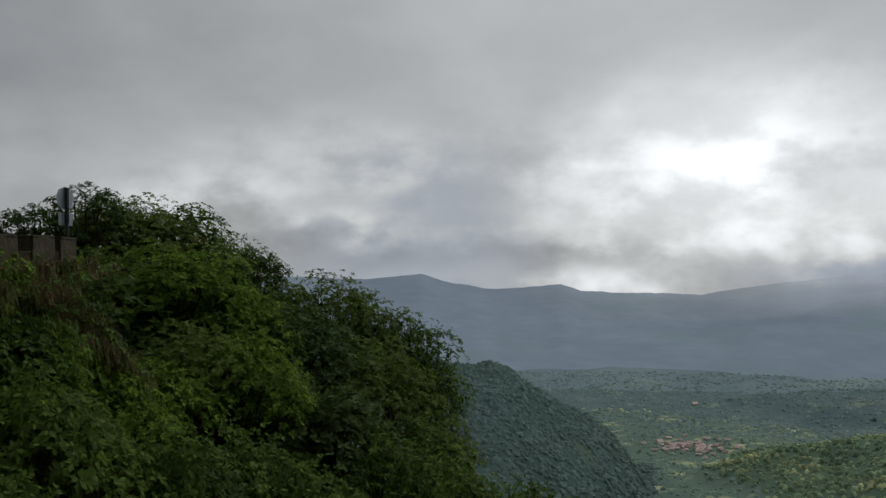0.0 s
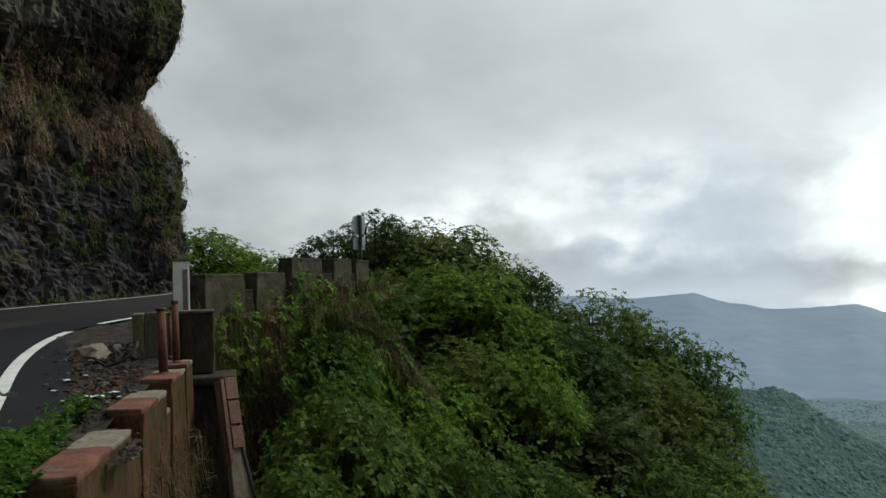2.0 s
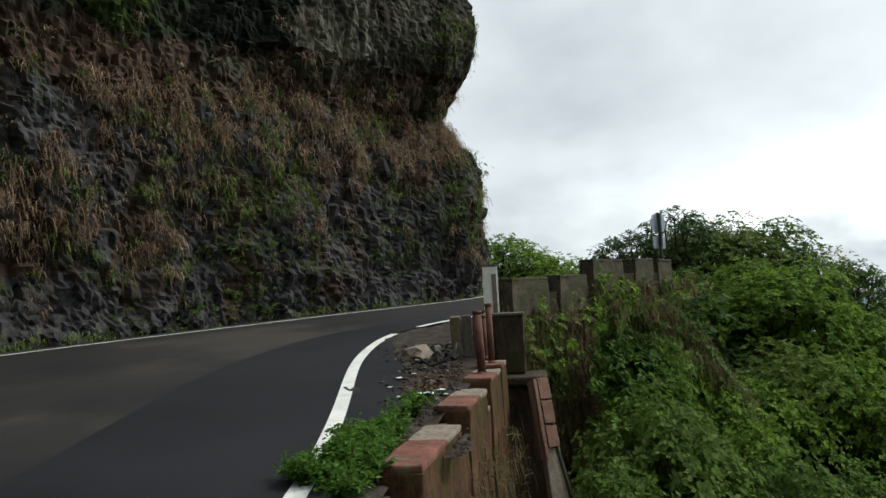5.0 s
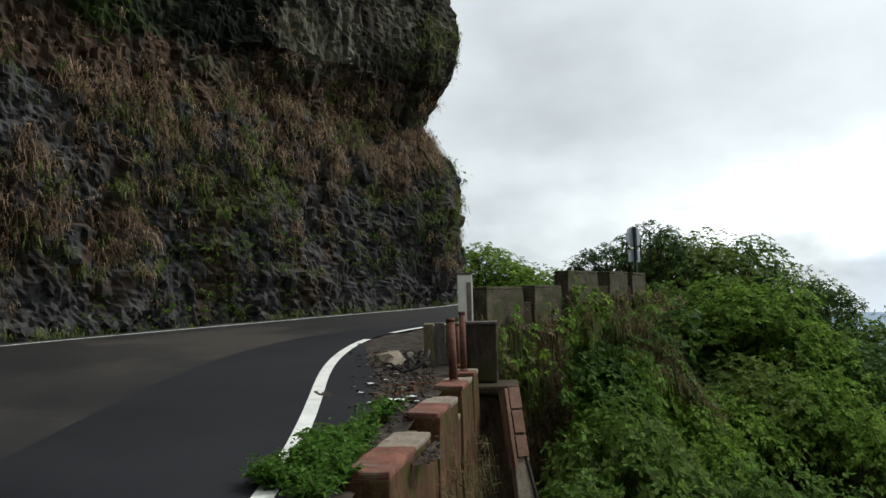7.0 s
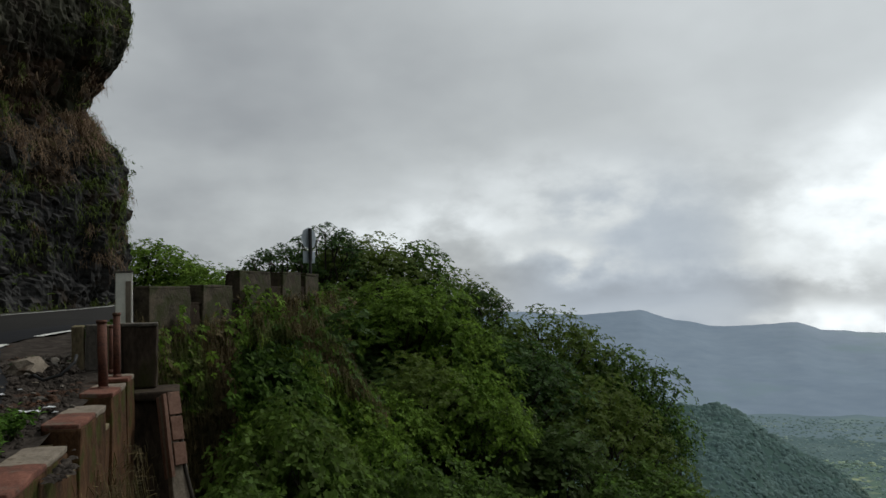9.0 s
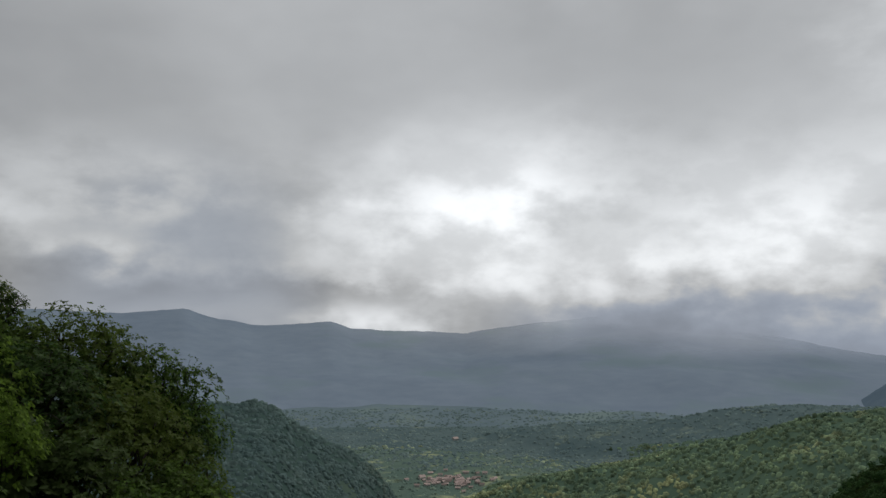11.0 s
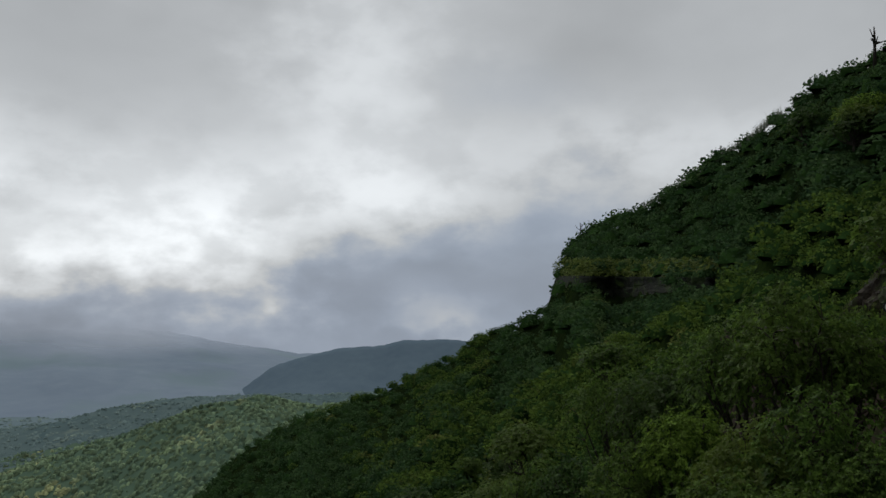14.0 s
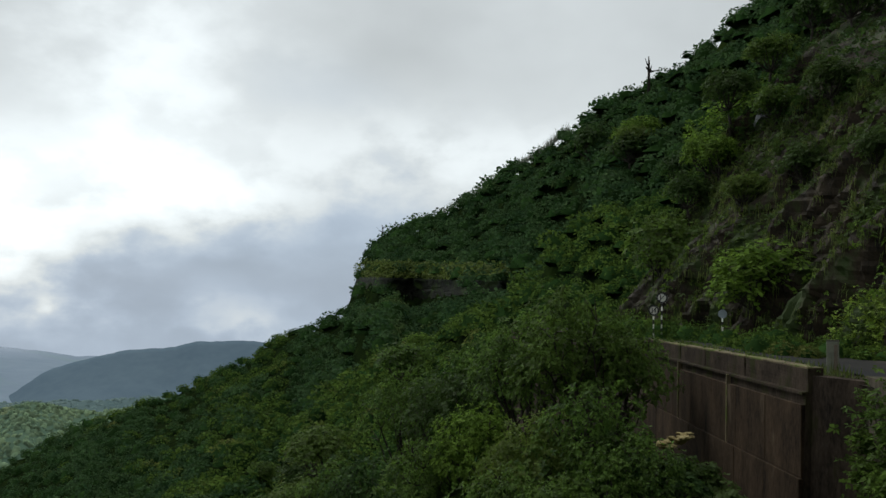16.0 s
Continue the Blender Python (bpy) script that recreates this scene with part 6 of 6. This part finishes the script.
# plants on the rock above the far road
g = np.random.default_rng(481)
k, j = g.integers(0, ROCKS.shape[0] - 1, 8000), (3 + (ROCKS.shape[1] - 4) * g.random(8000) ** 0.7).astype(int)
spots = ROCKS[k, j]
drift = ripple(spots[:, 0] * 1.2, spots[:, 2] * 1.2, 3.2) + 0.25 * g.normal(size=len(spots))
green, tufts = spots[(drift > 0.24) | (spots[:, 2] > 13 - 7 * drift)], spots[(drift > -0.1) & (drift < 0.3)]
leafy("slope_plants", "bushes and ferns clinging to the rock above the road", green, 12, 0.45, 0.22, LEAF_DARK, 483)
k, j = g.integers(0, ROCKS.shape[0] - 1, 1500), ROCKS.shape[1] - 1 - (15 * g.random(1500)).astype(int)
leafy("slope_plants", "thick dark bushes over the brow of the rock", ROCKS[k, j] + g.normal(size=(1500, 3)) * 0.5, 30, 0.7, 0.26, LEAF_DARK, 487)
seam = spots[(np.abs(ripple(spots[:, 0] * 0.9 - spots[:, 2] * 0.55, spots[:, 1] * 0.3, 4.0) - 0.1) < 0.10) & (spots[:, 2] < 11)]
leafy("hanging_ferns", "bright green ferns hanging along seams of the rock", seam, 12, 0.22, 0.18, LEAF_LIGHT, 486, face=(-0.5, 0.6, 0.5))
v, f = blades(tufts, np.tile([-0.5, 0.6, 0.3], (len(tufts), 1)), np.full(len(tufts), 0.75), 0.022, 482, per=9)
tagged(new("green_grass", mesh_of("green_grass", v, f, GRASS)), "green and yellowing grass on the rock above the far road", "grass", kind="stuff")
near = spots[(spots[:, 0] > 30) & (spots[:, 0] < 43) & (spots[:, 2] < 3.3 - 0.12 * np.abs(spots[:, 0] - 37)) & (drift > -0.35)]
leafy("creeper_bank", "bright green ferns at the foot of the rock", near[::3], 34, 0.3, 0.16, LEAF_LIGHT, 484)
mound = near[(np.abs(near[:, 0] - 37.5) < 2.6) & (near[:, 2] < 2.2)]
leafy("moss_bank", "bright green moss and fern mound beside the far road", mound, 90, 0.34, 0.11, MOSS, 485)


def rock_spot(az, el):
    """The place on the rock slope that a line of sight from the standing point meets."""
    flat = ROCKS.reshape(-1, 3)
    d = np.hypot(flat[:, 0] - 0.48, flat[:, 1] - 0.15)
    a = np.degrees(np.arctan2(0.48 - flat[:, 0], flat[:, 1] - 0.15))
    e = np.degrees(np.arctan2(flat[:, 2] - EYE, d))
    return flat[int(np.argmin((a - az) ** 2 + (e - el) ** 2))]


def on_rock(k, az, el, size):
    x, y, z = rock_spot(az, el)
    plant(FAR_TREES[k], x, y, z - 1.0, size, az * 41)


for k, az, el, size in ((2, -92.0, 8.5, 0.8), (0, -95.5, 12.0, 0.7), (1, -90.0, 6.0, 0.7), (0, -88.0, 5.0, 0.6), (1, -97.0, 8.0, 0.6), (1, -99.0, 13.0, 0.7), (0, -94.0, 15.5, 0.8), (1, -100.0, 18.0, 0.8), (1, -91.5, 13.5, 0.8), (0, -93.5, 6.5, 0.6), (1, -96.5, 18.0, 0.8),
                        (1, -98.0, 20.0, 0.8), (2, -89.0, 9.5, 0.75), (1, -101.5, 9.0, 0.5)):
    on_rock(k, az, el, size)


for k, (i, j) in enumerate(((95, 74), (45, 76), (30, 70), (60, 84), (20, 84))):
    x, y, z = ROCKS[i, min(j, ROCKS.shape[1] - 2)]
    plant(FAR_TREES[k % 3], x, y, z - 1.8, 0.62 + 0.05 * (k % 4), 60 * k)


def weed(seed, label):
    """A leafy roadside weed: stems with feathered leaves."""
    g = np.random.default_rng(seed)
    ob = thing("weed", (0, 0, 0), label, "weed", "weeds beside the road")
    stems, pts = [], []
    for k in range(9):
        a, r, h = g.uniform(0, 6.28), g.uniform(0.10, 0.46), g.uniform(0.18, 0.55)
        tip = Vector((r * math.cos(a), r * math.sin(a), h))
        m = tip * 0.5 + Vector((0, 0, 0.10))
        stems.append(tube([(0, 0, -0.03), m, tip], [0.007, 0.005, 0.002], 5))
        for t in np.linspace(0.25, 1, 9):
            q = m.lerp(tip, (t - 0.5) * 2) if t > 0.5 else Vector((0, 0, 0)).lerp(m, t * 2)
            pts += [np.array(q) + g.normal(size=3) * 0.035 for _ in range(4)]
    for stem in stems:
        part("stalk", stem, LEAF, ob)
    v, f = leaf_quads(np.array(pts), 0.12 * g.uniform(0.6, 1.3, len(pts)), seed, 0.0, 0.21, 0.6)
    leaves = new("foliage", mesh_of("foliage", v, f, WEED_LEAF))
    leaves.parent = ob
    return ob


WEEDS = [weed(501 + k, "fresh green weed growing at the road edge") for k in range(3)]
wr = random.Random(12)
for k in range(24):
    az = wr.uniform(46.4, 50.0)
    p = on_az(az, wr.uniform(5.5, 6.2 + (50.4 - az) * 0.30), 0)
    if k < 4:
        p = on_az(50.9 + 0.3 * k, 6.0 + 0.1 * k, 0)
    plant(WEEDS[k % 3], p.x, p.y, float(road_z(p.x, p.y)) - 0.01, wr.uniform(0.38, 0.62) * (0.8 if k < 4 else 1), wr.uniform(0, 360))
for k in range(15):
    az = wr.uniform(42.8, 47.0)
    p = on_az(az, float(np.interp(az, [42.6, 47.0], [8.2, 6.0])) + wr.uniform(-0.25, 0.45), 0)
    plant(WEEDS[k % 3], p.x, p.y, float(road_z(p.x, p.y)) - 0.01, wr.uniform(0.35, 0.6), wr.uniform(0, 360))
for k, w in enumerate(WEEDS):
    p = on_az(46.2 + 0.8 * k, 6.4 + 0.2 * k, 0)
    w.matrix_world = pose(p.x, p.y, float(road_z(p.x, p.y)) - 0.01, 0, 0, 40 * k) @ Matrix.Scale(0.45, 4)


# ---- stones, litter and an old hose on the shoulder ----
def stone(place, size, seed, material, label, group=""):
    bm = bmesh.new()
    bmesh.ops.create_icosphere(bm, subdivisions=2, radius=1)
    for v in bm.verts:
        v.co *= 1 + 0.75 * noise.noise(v.co * 1.2 + Vector((seed, 0, 0))) + 0.25 * noise.noise(v.co * 4 + Vector((0, seed, 0)))
        v.co = Vector((v.co.x * size[0], v.co.y * size[1], max(v.co.z, -0.5) * size[2]))
    bmesh.ops.translate(bm, vec=place, verts=bm.verts)
    return tagged(part("stone", bm, material), label, "stone", group)


p = on_az(42.4, 12.6, 0)
stone((p.x, p.y, float(road_z(p.x, p.y)) + 0.06), (0.30, 0.22, 0.17), 3, PALE, "pale broken boulder lying on the shoulder")
for k in range(110):
    az, d = wr.uniform(39.5, 45.5), wr.uniform(8.2, 14.5)
    p = on_az(az, d, 0)
    s = wr.uniform(0.012, 0.036) if k > 7 else wr.uniform(0.04, 0.075)
    if d > 10.5 and az < 40.2:
        continue
    stone((p.x, p.y, float(road_z(p.x, p.y)) + s * 0.2), (s, s * wr.uniform(0.6, 1.2), s * 0.6), k + 10, RUBBLE if k % 5 else CONCRETE, "small dark stone on the stony shoulder", "stones on the shoulder")


for k in range(70):
    az, d = wr.uniform(39.4, 42.8), wr.uniform(12.2, 14.2)
    p = on_az(az, d, 0)
    s = wr.uniform(0.03, 0.085)
    stone((p.x, p.y, float(road_z(p.x, p.y)) + s * 0.3), (s, s * wr.uniform(0.6, 1.2), s * 0.75), k + 90, RUBBLE if k % 3 else CONCRETE, "grey broken rock in a heap of rubble at the bend", "rubble heap at the bend")


def scrap(az, d, size, seed, material, label):
    p = on_az(az, d, 0)
    g = random.Random(seed)
    bm = bmesh.new()
    bmesh.ops.create_grid(bm, x_segments=7, y_segments=6, size=size)
    for v in bm.verts:
        v.co.z = abs(0.35 * size * noise.noise(v.co * 9 / (size * 10) + Vector((seed, 1, 0)))) + 0.004
        v.co.x += g.uniform(-0.1, 0.1) * size
        v.co.y = v.co.y * 0.6 + g.uniform(-0.1, 0.1) * size
    ret = bmesh.ops.extrude_face_region(bm, geom=bm.faces[:])
    bmesh.ops.translate(bm, vec=(0, 0, 0.004), verts=[e for e in ret["geom"] if isinstance(e, bmesh.types.BMVert)])
    bmesh.ops.transform(bm, matrix=pose(p.x, p.y, float(road_z(p.x, p.y)) + 0.03, 0, 0, seed * 37), verts=bm.verts)
    tagged(part("litter", bm, material), label, "litter", "litter on the shoulder")


scrap(42.2, 9.3, 0.11, 1, PAPER, "crumpled white paper on the shoulder")
scrap(41.0, 9.5, 0.06, 2, PAPER, "small white scrap on the shoulder")
scrap(40.9, 10.6, 0.07, 3, RED, "torn reddish scrap on the shoulder")
scrap(43.9, 10.6, 0.06, 4, PAPER, "pale wrapper on the dark earth")
scrap(44.6, 9.9, 0.035, 5, PAPER, "tiny white scrap beside the road line")
for k, (az, d, s) in enumerate(((41.6, 10.2, 0.03), (42.8, 10.9, 0.035), (43.2, 9.7, 0.025), (40.6, 9.2, 0.03), (42.0, 11.4, 0.04), (44.0, 9.2, 0.03))):
    scrap(az, d, s, 8 + k, PAPER if k % 2 else PALE, "small pale scrap of litter on the earth")
scrap(43.4, 8.6, 0.05, 6, GREY_METAL, "grey crushed wrapper on the earth")
a = on_az(41.4, 11.6, 0)
h = [Vector((a.x + dx, a.y + dy, float(road_z(a.x, a.y)) + dz)) for dx, dy, dz in ((-0.35, 0.1, 0.06), (-0.15, -0.05, 0.10), (0.05, -0.1, 0.04), (0.2, 0.05, 0.10), (0.28, 0.2, 0.25), (0.22, 0.3, 0.33))]
tagged(part("hose", tube(h, [0.022] * 6, 8), BLACK), "bent black hose lying on the stones", "hose")
for k, (az, d, el) in enumerate(((-89.4, 22.0, -9.0), (-88.6, 21.6, -9.4), (-89.9, 22.2, -8.7))):
    x, y = 0.48 + d * math.sin(radians(-az)), 0.15 + d * math.cos(radians(-az))
    bm = bmesh.new()
    bmesh.ops.create_icosphere(bm, subdivisions=3, radius=0.19)
    for v in bm.verts:
        v.co = v.co * (1 + 0.9 * noise.noise(v.co * 7 + Vector((k, 0, 0))) + 0.5 * noise.noise(v.co * 17 + Vector((0, k, 0))))
        v.co.z *= 0.5
    bmesh.ops.translate(bm, vec=(x, y, EYE + d * math.tan(radians(el))), verts=bm.verts)
    tagged(part("litter_bag", bm, YELLOW), "yellowish dumped sack caught in the bushes", "litter", "litter below the wall")
# a pale wet slab standing out of the rock slope, grass on its head
x, y, z = rock_spot(-95.6, 12.6)
slab = stone((0, 0, 0), (1.2, 0.7, 0.9), 77, WETSTONE, "pale wet rock slab standing out of the slope")
slab.matrix_world = pose(x - 0.9, y + 0.9, z, 0, 28, 25)
leafy("moss_tufts", "yellow-green grass on the head of the rock slab", np.array([(x - 0.9 + 0.5 * math.cos(k * 2.4) * (k / 14), y + 0.9 + 0.5 * math.sin(k * 2.4) * (k / 14), z + 1.15) for k in range(14)]), 60, 0.3, 0.16, MOSS, 491)
for az, d, el, size in ((-88.9, 21.4, -11.6, 0.8), (-90.4, 22.0, -11.2, 0.7), (-91.6, 21.0, -13.0, 0.8)):
    plant(BUSHES[2], 0.48 + d * math.sin(radians(-az)), 0.15 + d * math.cos(radians(-az)), EYE + d * math.tan(radians(el)) - 0.5, size, az * 30)
# loose gravel strewn over the shoulder
g = np.random.default_rng(495)
az, d = np.radians(g.uniform(39.2, 46.5, 2600)), g.uniform(6.6, 14.8, 2600)
spot = np.stack([-0.31 - np.sin(az) * d, 0.39 + np.cos(az) * d], 1)
lane = along(outer_line, spot)[0]
spot = spot[(lane > 0.35 + 0.5 * g.random(2600)) & (along(np.array([ROW_A.xy[:], ROW_B.xy[:]]), spot)[0] > 0.24)]
pebbles("gravel", "loose dark gravel on the road shoulder", np.column_stack([spot, road_z(spot[:, 0], spot[:, 1]) - 0.02]), g.uniform(0.012, 0.042, len(spot)), RUBBLE, 496)
# leafless brush along the crest of the far slope, coloured pale for sky showing through
a = g.uniform(-81.5, -72.5, 260)
far = hill_crest(a)[1] * 0.985
crest = np.stack([-np.sin(np.radians(a)) * far, np.cos(np.radians(a)) * far], 1)
crest = np.column_stack([crest, ground_z(crest[:, 0], crest[:, 1]) + 1.6])
v, f = blades(crest, np.tile([0.0, 0.0, 1.0], (260, 1)), g.uniform(1.4, 3.2, 260), 0.07, 497, per=8, droop=-0.5, spread=0.7)
tagged(new("brush", mesh_of("brush", v, f, BRUSH)), "leafless brush along the skyline, the sky's light put into its pale colour", "brush", kind="stuff")
